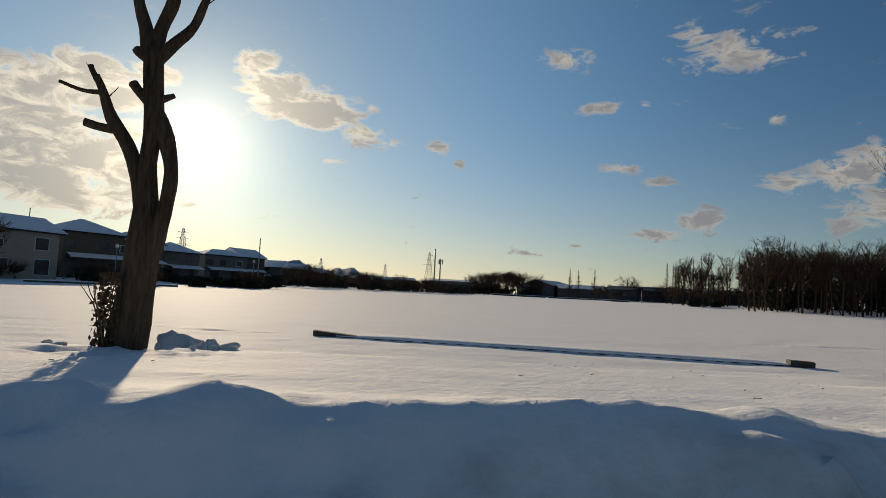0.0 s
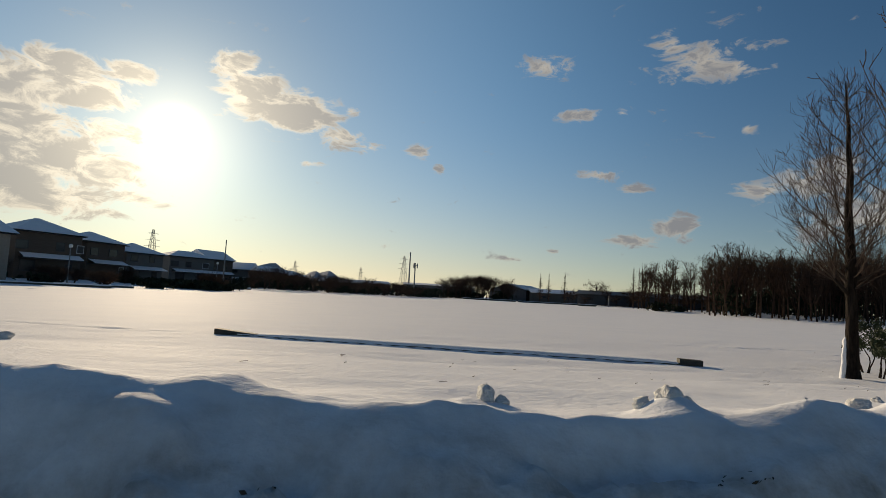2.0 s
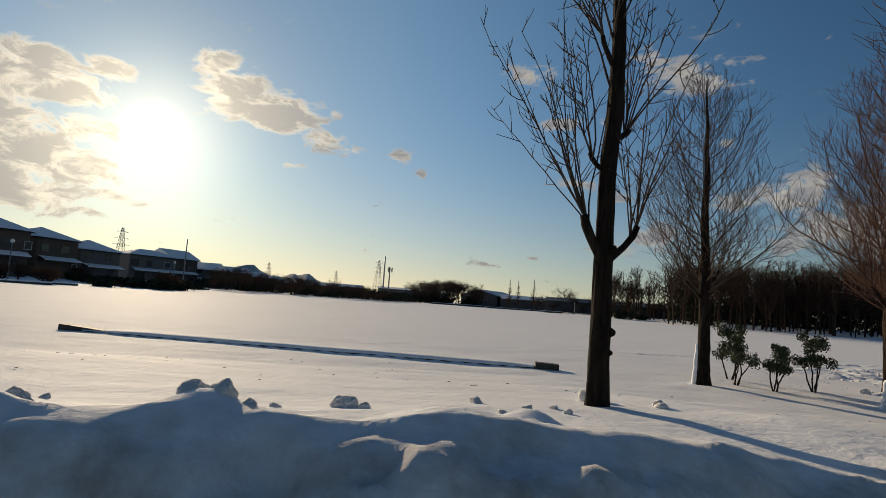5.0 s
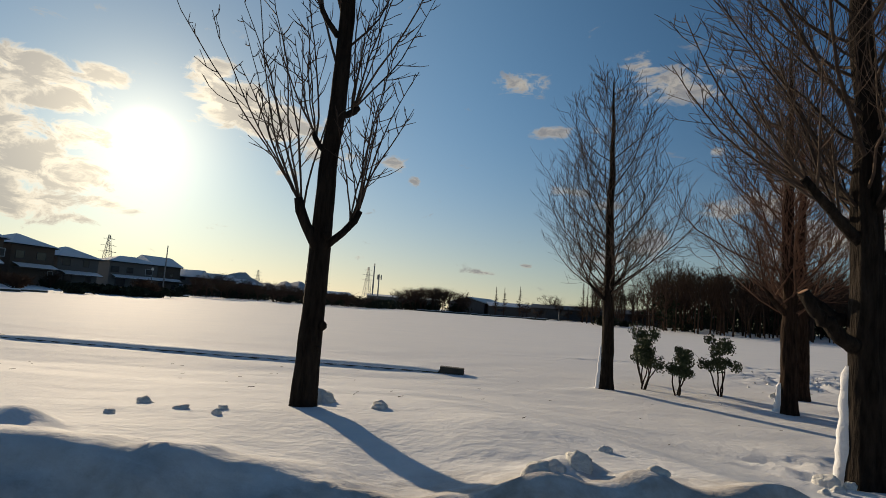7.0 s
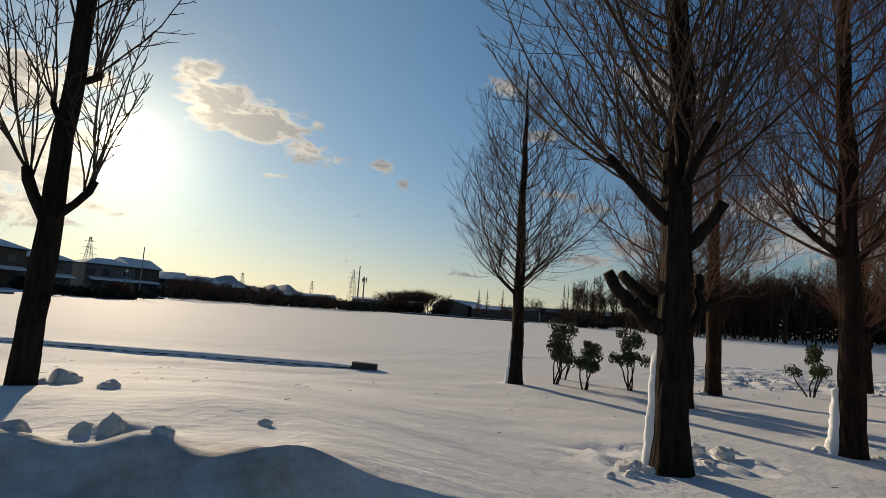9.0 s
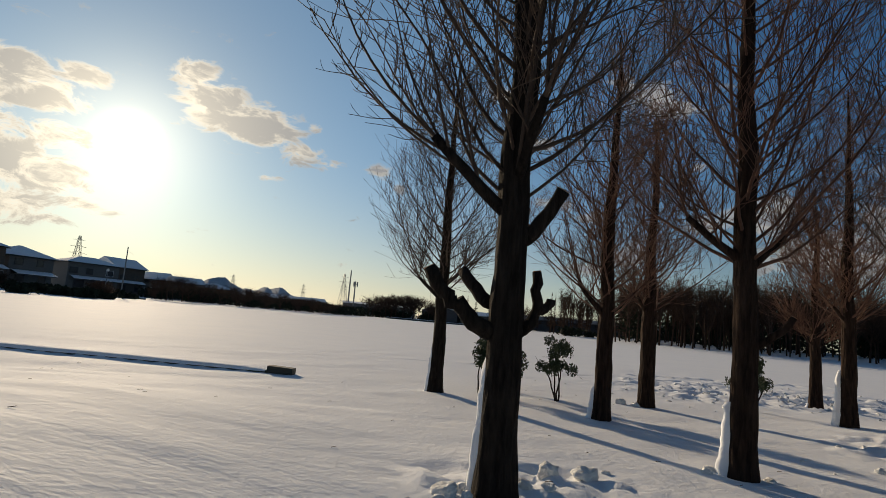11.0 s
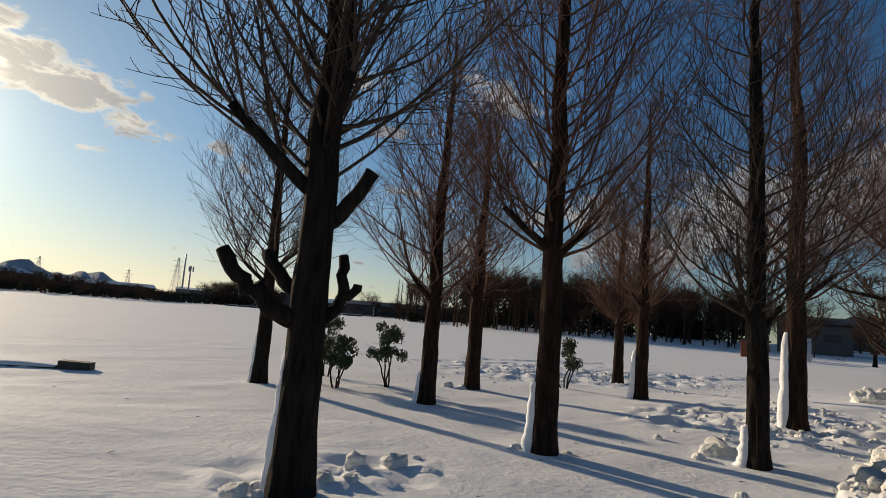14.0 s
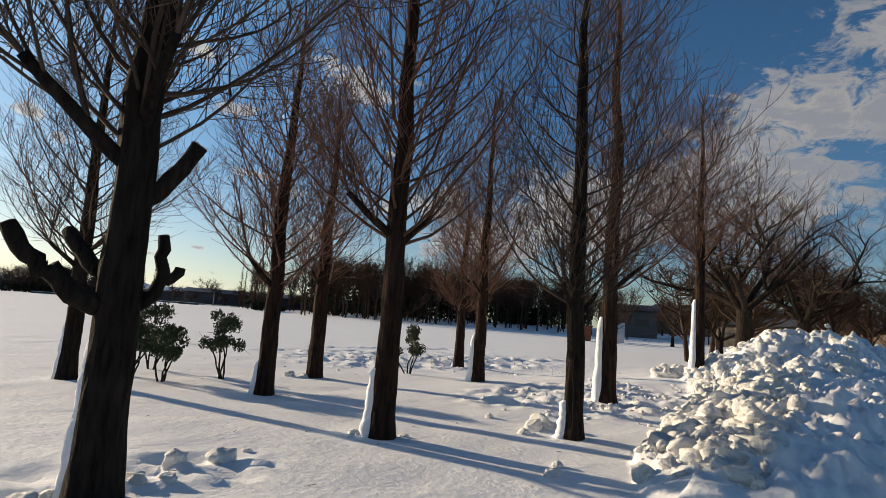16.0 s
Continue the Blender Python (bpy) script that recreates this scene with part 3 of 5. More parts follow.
def poplar(at, size, h, r, z0, crown, n, seed, red=False, snow=0.0, low_limbs=(), stubs=(), label="", dense=1.0):
    """A pollarded park tree: straight trunk, steep whips in a narrow oval crown."""
    rng = random.Random(seed)
    gz = ground_z(*at)
    t = thing("bare_tree", (at[0], at[1], gz), label or "bare winter tree with dark furrowed bark and steep twigs", "tree", "trees of the park grove")
    t.scale = (size,) * 3
    bark, twig = (BARK_RED, TWIG_RED) if red else (BARK, TWIG)
    s = Soup()
    pts = trunk_mesh(s, seed * 1.7, h * 0.96, r, 0.012, rng, (rng.uniform(-0.08, 0.08), rng.uniform(-0.08, 0.08)), 22)
    part("trunk", s, bark, t)
    limbs, tw = Soup(), Soup()

    def spine(z):
        for a, b in zip(pts, pts[1:]):
            if b.z >= z:
                return a.lerp(b, (z - a.z) / (b.z - a.z))
        return pts[-1]
    n = int(n * 1.45)
    for i in range(n):
        k = (i + rng.random() * 0.8) / n
        z = z0 + (h * 0.93 - z0) * k ** 1.25
        a = i * 2.39996 + rng.uniform(-0.4, 0.4)
        reach = crown * max(0.12, (1 - ((z - z0) / (h - z0)) ** 1.7)) * rng.uniform(0.7, 1.1)
        ln = reach * rng.uniform(1.4, 2.0) + 0.25
        out = Vector((math.cos(a), math.sin(a), rng.uniform(0.25, 0.8)))
        b = bend(spine(z), out, ln, rng, 1.15, 0.12, 8)
        r0 = min(0.006 + 0.010 * reach / max(crown, 0.1) + 0.008 * (1 - k), r * 0.5) * rng.uniform(0.75, 1.2)
        limbs.tube(b, taper(r0, 0.0042, 8, 0.8), 5, False)
        twigs_on(tw, b, 0.62 * reach + 0.28, rng, int((9 + 12 * reach) * dense), 0.0052, 0.55, 0.15, 2)
    for (z, a, ln, r0) in low_limbs:
        p = spine(z)
        a = radians(a)
        b = bend(p, (math.cos(a), math.sin(a), 0.75), ln * 0.42, rng, 0.1, 0.05, 5)
        ls = Soup()
        ls.tube(b, taper(r0, r0 * 0.62, 5), 9)
        part("limb", ls, bark, t)
        for q in range(9):
            w = bend(b[rng.randint(2, 5)], Vector((math.cos(a) * 0.6 + rng.gauss(0, 0.45), math.sin(a) * 0.6 + rng.gauss(0, 0.45), rng.uniform(0.4, 1.2))), ln * rng.uniform(0.5, 1.0), rng, 0.7, 0.06, 7)
            limbs.tube(w, taper(0.014 * rng.uniform(0.7, 1.2), 0.004, 7), 5, False)
            twigs_on(tw, w, 0.55, rng, int(12 * dense), 0.0052, 0.5, 0.1, 2)
    tagged(part("branch_mass", limbs, twig, t), kind="stuff")
    tagged(part("twig_mass", tw, twig, t, "fine bare twigs"), kind="stuff")
    if snow:
        plastered_snow(t, r, snow, radians(110 if len(stubs) > 2 else 123), seed, 0.5 if snow < 2 else 0.3)
    for i, (a, b, r0, r1, cut) in enumerate(stubs):
        off = Vector((at[0], at[1], gz))
        stub(t, (Vector(a) - off) / size, (Vector(b) - off) / size, r0, r1, seed + i, bark, cut)
    return t


poplar((13.9, 4.2), 1.12, 8.6, 0.15, 2.25, 1.42, 46, 4, snow=1.05, low_limbs=((2.15, 175, 2.2, 0.06), (2.5, 70, 2.0, 0.05), (2.4, 260, 1.9, 0.05)),
       stubs=(((13.76, 4.2, 1.54), (13.42, 4.22, 1.78), 0.075, 0.062, False), ((13.43, 4.22, 1.76), (13.16, 4.23, 2.05), 0.062, 0.05, True),
              ((14, 4.19, 1.56), (14.18, 4.15, 1.78), 0.055, 0.045, False), ((14.17, 4.15, 1.74), (14.14, 4.15, 2.10), 0.046, 0.04, True), ((14.15, 4.15, 1.78), (14.3, 4.12, 1.87), 0.04, 0.036, False),
              ((13.94, 4.17, 2.34), (14.26, 3.93, 2.84), 0.062, 0.055, True), ((13.8, 4.35, 1.80), (13.62, 4.73, 2.10), 0.06, 0.05, True)),
       label="stout bare tree with sawn-off limbs and snow-plastered trunk")
poplar((15.43, 11.95), 1.03, 7.9, 0.145, 2.1, 1.35, 44, 1, snow=1.0, low_limbs=((2.0, 185, 1.7, 0.05), (2.3, 10, 1.7, 0.05)), label="slender bare tree standing alone at the grove's edge")
poplar((17.95, 9.2), 1.1, 7.3, 0.145, 1.7, 1.3, 40, 2, True, 0.55, low_limbs=((1.75, 178, 1.9, 0.055),), label="bare tree with reddish twigs and a low side limb")
poplar((17.58, 5.36), 1.15, 8.2, 0.14, 2.2, 1.5, 44, 3, True, 0.78, low_limbs=((2.3, 160, 1.9, 0.055), (2.2, 0, 1.6, 0.05)), stubs=(((17.66, 5.32, 1.62), (18.02, 5.04, 2.0), 0.05, 0.035, True),),
       label="bare tree with reddish-brown bark and a broken low limb")
poplar((20.38, 11.25), 1.05, 7.2, 0.17, 2.0, 1.35, 38, 5, True, 0.0, low_limbs=((2.0, 200, 1.5, 0.05),), label="bare tree with thick trunk and reddish twigs")
poplar((27.24, 12.85), 1.12, 6.0, 0.15, 1.75, 1.2, 36, 6, True, 0.15, low_limbs=((1.6, 170, 1.2, 0.04), (1.55, 0, 1.2, 0.04)), label="small bare tree beside trodden snow")
poplar((24.16, 9.35), 1.12, 7.2, 0.145, 2.0, 1.2, 40, 7, True, 1.08, low_limbs=((1.9, 0, 1.3, 0.05), (2.0, 185, 1.3, 0.045)), label="leaning bare tree with a tall strip of snow on its bark")
poplar((20.05, 3.97), 1.07, 8.6, 0.13, 1.75, 1.25, 44, 8, False, 0.5, low_limbs=((1.6, 0, 1.5, 0.055), (1.7, 180, 1.4, 0.05)), label="tall narrow bare tree with dark bark")
poplar((23.5, 5.28), 1.1, 9.4, 0.16, 2.0, 1.35, 46, 9, True, 1.6, low_limbs=((2.1, 330, 2.0, 0.06), (2.3, 0, 1.8, 0.05)), label="tall bare tree with reddish trunk and wide snow strip")
poplar((30.53, 6), 1.08, 8.2, 0.15, 2.6, 1.7, 42, 10, True, 1.9, low_limbs=((2.6, 180, 2.2, 0.06), (2.9, 0, 2.4, 0.06)), label="bare tree beside the ploughed heap with snow high on its trunk")


def young_tree():
    """The slim tree on the bank: forked low, with long upright shoots."""
    rng = random.Random(77)
    at = (8.3, 4.1)
    gz = ground_z(*at)
    t = thing("slim_tree", (*at, gz), "slim bare tree with grooved bark, forked low, on the snow bank", "tree")
    s = Soup()
    pts = trunk_mesh(s, 2.3, 6.6, 0.088, 0.012, rng, (0.05, 0.05), 22, 0.18)
    part("trunk", s, BARK, t)
    tw, shoots = Soup(), Soup()
    for z, dx, dy, dz, r0, count, ln, tilt in ((1.22, -0.19, 0.03, 0.40, 0.045, 12, 1.9, -0.30), (1.20, 0.30, -0.02, 0.36, 0.032, 9, 1.4, 0.12), (2.30, 0.22, 0.05, 0.14, 0.03, 8, 1.4, 0.35),
                                              (2.0, -0.12, 0.12, 0.2, 0.024, 5, 1.3, -0.3), (3.0, -0.16, -0.1, 0.2, 0.024, 7, 1.4, -0.3), (3.4, 0.12, 0.1, 0.2, 0.02, 6, 1.3, 0.3)):
        a = Vector((0.0, 0, z))
        tip = a + Vector((dx, dy, dz))
        ls = Soup()
        mid = a.lerp(tip, 0.5) + Vector((dx * 0.10, dy * 0.10, -0.01))
        ls.tube([a, a.lerp(mid, 0.6), mid, mid.lerp(tip, 0.55) + Vector((dx * 0.06, 0, 0)), tip], [r0 * 1.1, r0, r0 * 0.92, r0 * 0.95, r0 * 0.8], 9)
        part("limb", ls, BARK, t)
        for i in range(count):
            p = a.lerp(tip, rng.uniform(0.75, 1.0))
            b = bend(p, (tilt + rng.gauss(0, 0.30), rng.gauss(0, 0.40), rng.uniform(0.9, 1.7)), ln * rng.uniform(0.55, 1.15), rng, 0.35, 0.07, 8)
            shoots.tube(b, taper(0.0095 * rng.uniform(0.6, 1.1), 0.0028, 8), 5, False)
            twigs_on(tw, b, 0.34, rng, 7, 0.0055, 0.4, 0.2, 1)
    for i in range(14):
        z = rng.uniform(2.6, 6.0)
        b = bend((0.02, 0.02, z), (rng.gauss(0, 0.6), rng.gauss(0, 0.6), 1.0), 1.1, rng, 0.4, 0.08, 6)
        shoots.tube(b, taper(0.012, 0.003, 6), 5, False)
        twigs_on(tw, b, 0.3, rng, 6, 0.0055, 0.4, 0.2, 1)
    tagged(part("shoot_mass", shoots, TWIG, t), kind="stuff")
    tagged(part("twig_mass", tw, TWIG, t), kind="stuff")
    for p, r in (((0.085, -0.03, 0.62), 0.035), ((0.07, -0.05, 0.45), 0.02), ((0.06, -0.06, 1.33), 0.03)):
        b = Soup()
        b.blob(p, r, rng, 1.2, 0.4)
        part("bark_knot", b, BARK, t)


young_tree()


def dead_tree():
    """The weathered trunk with lopped limbs and a hole through it."""
    at = (-2.35, 6.8)
    gz = ground_z(*at)
    t = thing("dead_tree", (*at, gz), "dead lopped tree with a hole through its weathered trunk", "tree")
    t.scale = (0.87,) * 3
    g = 0.0

    def limb(name, pts, radii, seed, sides=16, extra=1.0):
        s, P, R = Soup(), [], []
        n = len(pts) - 1
        for i in range(n * 4 + 1):
            k = i / 4
            j = min(int(k), n - 1)
            f = k - j
            p0, p1, p2, p3 = (Vector(pts[max(0, min(n, q))]) for q in (j - 1, j, j + 1, j + 2))
            p = 0.5 * ((2 * p1) + (p2 - p0) * f + (2 * p0 - 5 * p1 + 4 * p2 - p3) * f * f + (3 * p1 - p0 - 3 * p2 + p3) * f ** 3)
            r = radii[j] + (radii[j + 1] - radii[j]) * f
            P.append(p + Vector((0, 0, -g)))
            R.append(trunk_ring(r * (1 + 0.10 * extra * noise.noise((k * 1.7, seed, 0.0))), seed + k * 0.35))
        s.tube(P, R, sides)
        return part(name, s, DEADWOOD, t)
    limb("trunk", [(0, 0, -0.4), (0.0, 0, 0.0), (0.06, 0, 0.7), (0.10, 0, 1.35), (0.09, 0, 1.9), (0.07, 0, 2.4), (0.10, 0, 2.9), (0.06, 0, 3.4), (0.02, 0, 3.9)],
         [0.28, 0.25, 0.215, 0.20, 0.135, 0.10, 0.115, 0.12, 0.115], 1.0, 24)
    limb("split_stem", [(0.14, -0.02, 1.0), (0.25, -0.03, 1.45), (0.34, -0.03, 1.85), (0.37, -0.02, 2.3), (0.26, 0, 2.75), (0.12, 0, 3.1)], [0.14, 0.12, 0.09, 0.085, 0.11, 0.08], 2.0)
    limb("side_limb", [(0.07, 0.02, 1.72), (-0.04, 0.03, 2.2), (-0.20, 0.04, 2.6), (-0.42, 0.02, 2.95), (-0.55, 0, 3.3), (-0.64, 0, 3.48)], [0.12, 0.10, 0.085, 0.08, 0.05, 0.042], 3.0)
    limb("stub", [(-0.33, 0.02, 2.80), (-0.55, 0.0, 2.82), (-0.72, -0.02, 2.86)], [0.06, 0.055, 0.052], 4.0, 12)
    limb("branch", [(-0.55, 0, 3.27), (-0.8, 0.02, 3.28), (-1.08, 0.02, 3.37)], [0.035, 0.026, 0.022], 5.0, 10)
    limb("branch", [(-0.62, 0, 3.42), (-0.70, 0.01, 3.55), (-0.72, 0, 3.62)], [0.04, 0.034, 0.03], 5.5, 10)
    limb("top_limb", [(0.0, 0, 3.8), (-0.08, 0, 4.15), (-0.20, 0.02, 4.5), (-0.30, 0.03, 4.95), (-0.26, 0.02, 5.2)], [0.12, 0.085, 0.068, 0.06, 0.045], 6.0)
    limb("top_limb", [(0.04, 0, 3.85), (0.09, 0.02, 4.2), (0.22, 0.0, 4.6), (0.18, 0, 4.95), (0.2, 0, 5.25)], [0.11, 0.08, 0.085, 0.065, 0.05], 7.0)
    limb("side_limb", [(0.06, 0, 3.75), (0.28, -0.02, 4.0), (0.5, -0.03, 4.25), (0.62, -0.03, 4.6), (0.74, -0.02, 4.95)], [0.09, 0.075, 0.06, 0.05, 0.035], 8.0)
    limb("stub", [(0.0, 0, 3.75), (-0.14, 0.02, 3.84), (-0.2, 0.02, 3.9)], [0.07, 0.06, 0.055], 9.0, 12)
    limb("stub", [(0.02, 0, 3.2), (-0.14, 0.02, 3.36), (-0.2, 0.02, 3.44)], [0.07, 0.06, 0.06], 10.0, 12)
    limb("stub", [(0.1, 0, 3.2), (0.24, -0.02, 3.26), (0.34, -0.03, 3.3)], [0.06, 0.045, 0.03], 11.0, 12)
    rng = random.Random(5)
    for x, z, dx in ((0.62, 4.55, 0.9), (0.70, 4.75, 0.7), (-0.27, 4.8, 0.6), (0.2, 4.5, 0.8), (-0.62, 3.4, -0.5), (-0.5, 3.15, 0.4)):
        s = Soup()
        s.tube(bend((x, -0.02, z - g), (dx, rng.gauss(0, 0.3), 0.7), rng.uniform(0.12, 0.3), rng, 0.2, 0.12, 4), taper(0.011, 0.004, 4), 4)
        part("dead_twig", s, DEADWOOD, t)
    s = Soup()
    for i in range(420):
        z = rng.uniform(0.0, 0.95)
        a = radians(rng.uniform(140, 265))
        r = 0.27 + abs(rng.gauss(0, 0.07)) * (1.1 - 0.4 * z)
        s.leaf(Vector((math.cos(a) * r, math.sin(a) * r * 0.9, z)), rng.uniform(0.05, 0.10), rng)
    for i in range(8):
        a = radians(rng.uniform(150, 250))
        s.tube(bend((math.cos(a) * 0.3, math.sin(a) * 0.3, 0), (math.cos(a) * 0.03, math.sin(a) * 0.03, 1), 0.9, rng, 0.2, 0.15, 6), taper(0.012, 0.005, 6), 4)
    part("ivy", s, IVY, t, "withered brown climbing leaves")


dead_tree()


def cherry(at, h, r, spread, seed, label, fork=1.1, near=False):
    """A broad bare tree forking low into spreading limbs."""
    rng = random.Random(seed)
    gz = ground_z(*at)
    t = thing("spreading_tree", (*at, gz), label, "tree")
    s = Soup()
    base = trunk_mesh(s, seed * 0.9, fork, r, r * 0.8, rng, (0.1, 0), 8, 0.3, 18)
    part("trunk", s, BARK, t)
    limbs, tw = Soup(), Soup()

    def grow(p, d, ln, r0, depth):
        n = 6 if depth < 2 else 4 if depth < 3 else 3
        b = bend(p, d, ln, rng, 0.12, 0.15, n)
        (limbs if depth < 3 else tw).tube(b, taper(r0, max(r0 * 0.45, 0.0035), n), 7 if depth < 2 else 4 if depth < 3 else 3, False)
        if depth >= 4:
            return
        for i in range((5, 5, 5, 4)[depth] if near else (4, 4, 4, 3)[depth]):
            j = rng.randint(1, n)
            dd = (b[j] - b[j - 1]).normalized()
            side = Vector((rng.gauss(0, 1), rng.gauss(0, 1), rng.gauss(0.25, 0.5))).normalized()
            grow(b[j], dd * 0.8 + side * 0.75, ln * rng.uniform(0.5, 0.75), r0 * rng.uniform(0.38, 0.55), depth + 1)
    for i in range(5):
        a = i * 1.2566 + rng.uniform(-0.3, 0.3)
        grow(base[-1] - Vector((0, 0, 0.05)), Vector((math.cos(a) * spread, math.sin(a) * spread, rng.uniform(0.6, 1.1))), h * rng.uniform(0.42, 0.55), r * 0.44, 0)
    tagged(part("branch_mass", limbs, BARK, t), kind="stuff")
    tagged(part("twig_mass", tw, TWIG, t), kind="stuff")


cherry((38.2, 7.0), 7.4, 0.34, 1.0, 21, "broad bare cherry tree behind the snow heap", 1.9, True)
cherry((47.5, 6.8), 7.0, 0.32, 1.0, 22, "bare spreading tree behind the ploughed snow", 1.9, True)
cherry((52.0, 12.5), 6.0, 0.25, 0.9, 23, "bare spreading tree far along the park edge", 1.5)
cherry((72.0, 31.0), 6.0, 0.22, 0.8, 24, "small bare tree near the white shelter", 1.3)
cherry((85.0, 29.0), 6.0, 0.22, 0.8, 25, "small bare tree at the park's far edge", 1.3)
cherry((65.0, 8.5), 6.5, 0.28, 0.9, 26, "bare spreading tree beside the road", 1.5)


def shrub(at, h, seed, label):
    """A clipped evergreen: twisted bare stems under tufts of leaves."""
    rng = random.Random(seed)
    t = thing("evergreen_shrub", (*at, ground_z(*at)), label, "shrub", "evergreen shrubs in the snow")
    lv, tips = Soup(), []
    for i in range(4):
        a = i * 1.57 + rng.uniform(-0.4, 0.4)
        b = bend((0.03 * math.cos(a), 0.03 * math.sin(a), -0.1), (0.35 * math.cos(a), 0.35 * math.sin(a), 1), h * 0.68, rng, 0.1, 0.16, 7)
        st = Soup()
        st.tube(b, taper(0.022, 0.012, 7), 7)
        part("stem", st, BARK, t)
        tips.append(b[-1])
        tips.append(b[-2] + Vector((rng.gauss(0, 0.08), rng.gauss(0, 0.08), 0.06)))
    for i in range(7):
        tips.append(Vector((rng.gauss(0, 0.13), rng.gauss(0, 0.13), h * rng.uniform(0.66, 0.95))))
    for c in tips:
        rr = rng.uniform(0.11, 0.19) * h / 1.2
        for i in range(160):
            d = Vector((rng.gauss(0, 1), rng.gauss(0, 1), rng.gauss(0, 0.9)))
            d = d.normalized() * rr * rng.random() ** 0.45
            lv.leaf(c + d, rng.uniform(0.045, 0.08), rng)
    for i in range(18):
        c = rng.choice(tips)
        d = Vector((rng.gauss(0, 1), rng.gauss(0, 1), rng.gauss(0.3, 0.6))).normalized()
        lv.tube([c, c + d * rng.uniform(0.15, 0.28) * h / 1.2], [0.006, 0.003], 3, False)
    tagged(part("foliage", lv, LEAF, t, "dark green small leaves", False), kind="stuff")


shrub((16.57, 12.2), 1.30, 31, "dark evergreen shrub on bare crooked stems")
shrub((16.86, 11.25), 1.10, 32, "low dark evergreen shrub with thin stems")
shrub((17.41, 13.39), 1.55, 33, "evergreen shrub with a tall leafy tuft")
shrub((18.15, 11.4), 1.40, 34, "dark evergreen shrub with spreading leafy top")
shrub((23.54, 11.37), 1.30, 35, "small evergreen shrub between tree trunks")


# ---------------------------------------------------------------- half-buried beam
def half_buried_beam():
    a, b = Vector((*BEAM_A, 0)), Vector((*BEAM_B, 0))
    ln = (b - a).length
    t = thing("timber_beam", (*BEAM_A, 0), "long dark timber kerb half buried in drifted snow", "beam")
    t.rotation_euler.z = math.atan2(b.y - a.y, b.x - a.x)
    joints = [0.0, 1.5, 4.4, 7.3, 10.2, ln - 0.62, ln]
    for i, (lo, hi) in enumerate(zip(joints, joints[1:])):
        s = Soup()
        rng = random.Random(i)
        lo, hi = lo + 0.006, hi - 0.006
        c = 0.015
        for x, top in ((lo, 0.17 if i in (0, 5) else 0.06), (hi, 0.15 if i == 5 else 0.065 if i == 0 else 0.06)):
            s.v += [Vector((x, y, z)) for y, z in ((0.0, -0.2), (0.3, -0.2), (0.3, top - c), (0.3 - c, top), (c, top), (0.0, top - c))]
        s.f += [(5, 4, 3, 2, 1, 0), (6, 7, 8, 9, 10, 11)] + [(k, (k + 1) % 6, 6 + (k + 1) % 6, 6 + k) for k in range(6)]
        part("plank", s, TIMBER, t, smooth=False)
    # cap of snow over the middle, thinning to the ends
    s = Soup()
    ns = 60
    for i in range(ns + 1):
        x = 0.75 + (ln - 1.40) * i / ns
        k = min(1, i / 9, (ns - i) / 3)
        w = 0.03 * noise.noise((x * 0.8, 2, 0))
        for y, z in ((-0.012 + w * 0.3, 0.030), (-0.022 + w * 0.3, 0.05 + 0.02 * k), (0.06, 0.066 + 0.036 * k), (0.3, 0.066 + 0.04 * k), (1.6, 0.0)):
            s.v.append(Vector((x, y, z + 0.012 * noise.noise((x * 0.7, y * 2, 5)))))
    for i in range(ns):
        for j in range(4):
            q = i * 5 + j
            s.f.append((q, q + 5, q + 6, q + 1))
    part("snow_cap", s, SNOW, t, "drifted snow over the beam")


half_buried_beam()


# ---------------------------------------------------------------- snow clods
def clod(at, r, seed, label="loose lump of broken snow on the smooth field", sink=0.35, group="loose snow lumps"):
    rng = random.Random(seed)
    s = Soup()
    s.chunk((0, 0, 0), r, rng, 3)
    ob = new("snow_lump", s.mesh("snow_lump", CLOD))
    ob.location = (at[0], at[1], ground_z(*at) + r * (0.6 - sink))
    return tagged(ob, label, "snow lump", group)


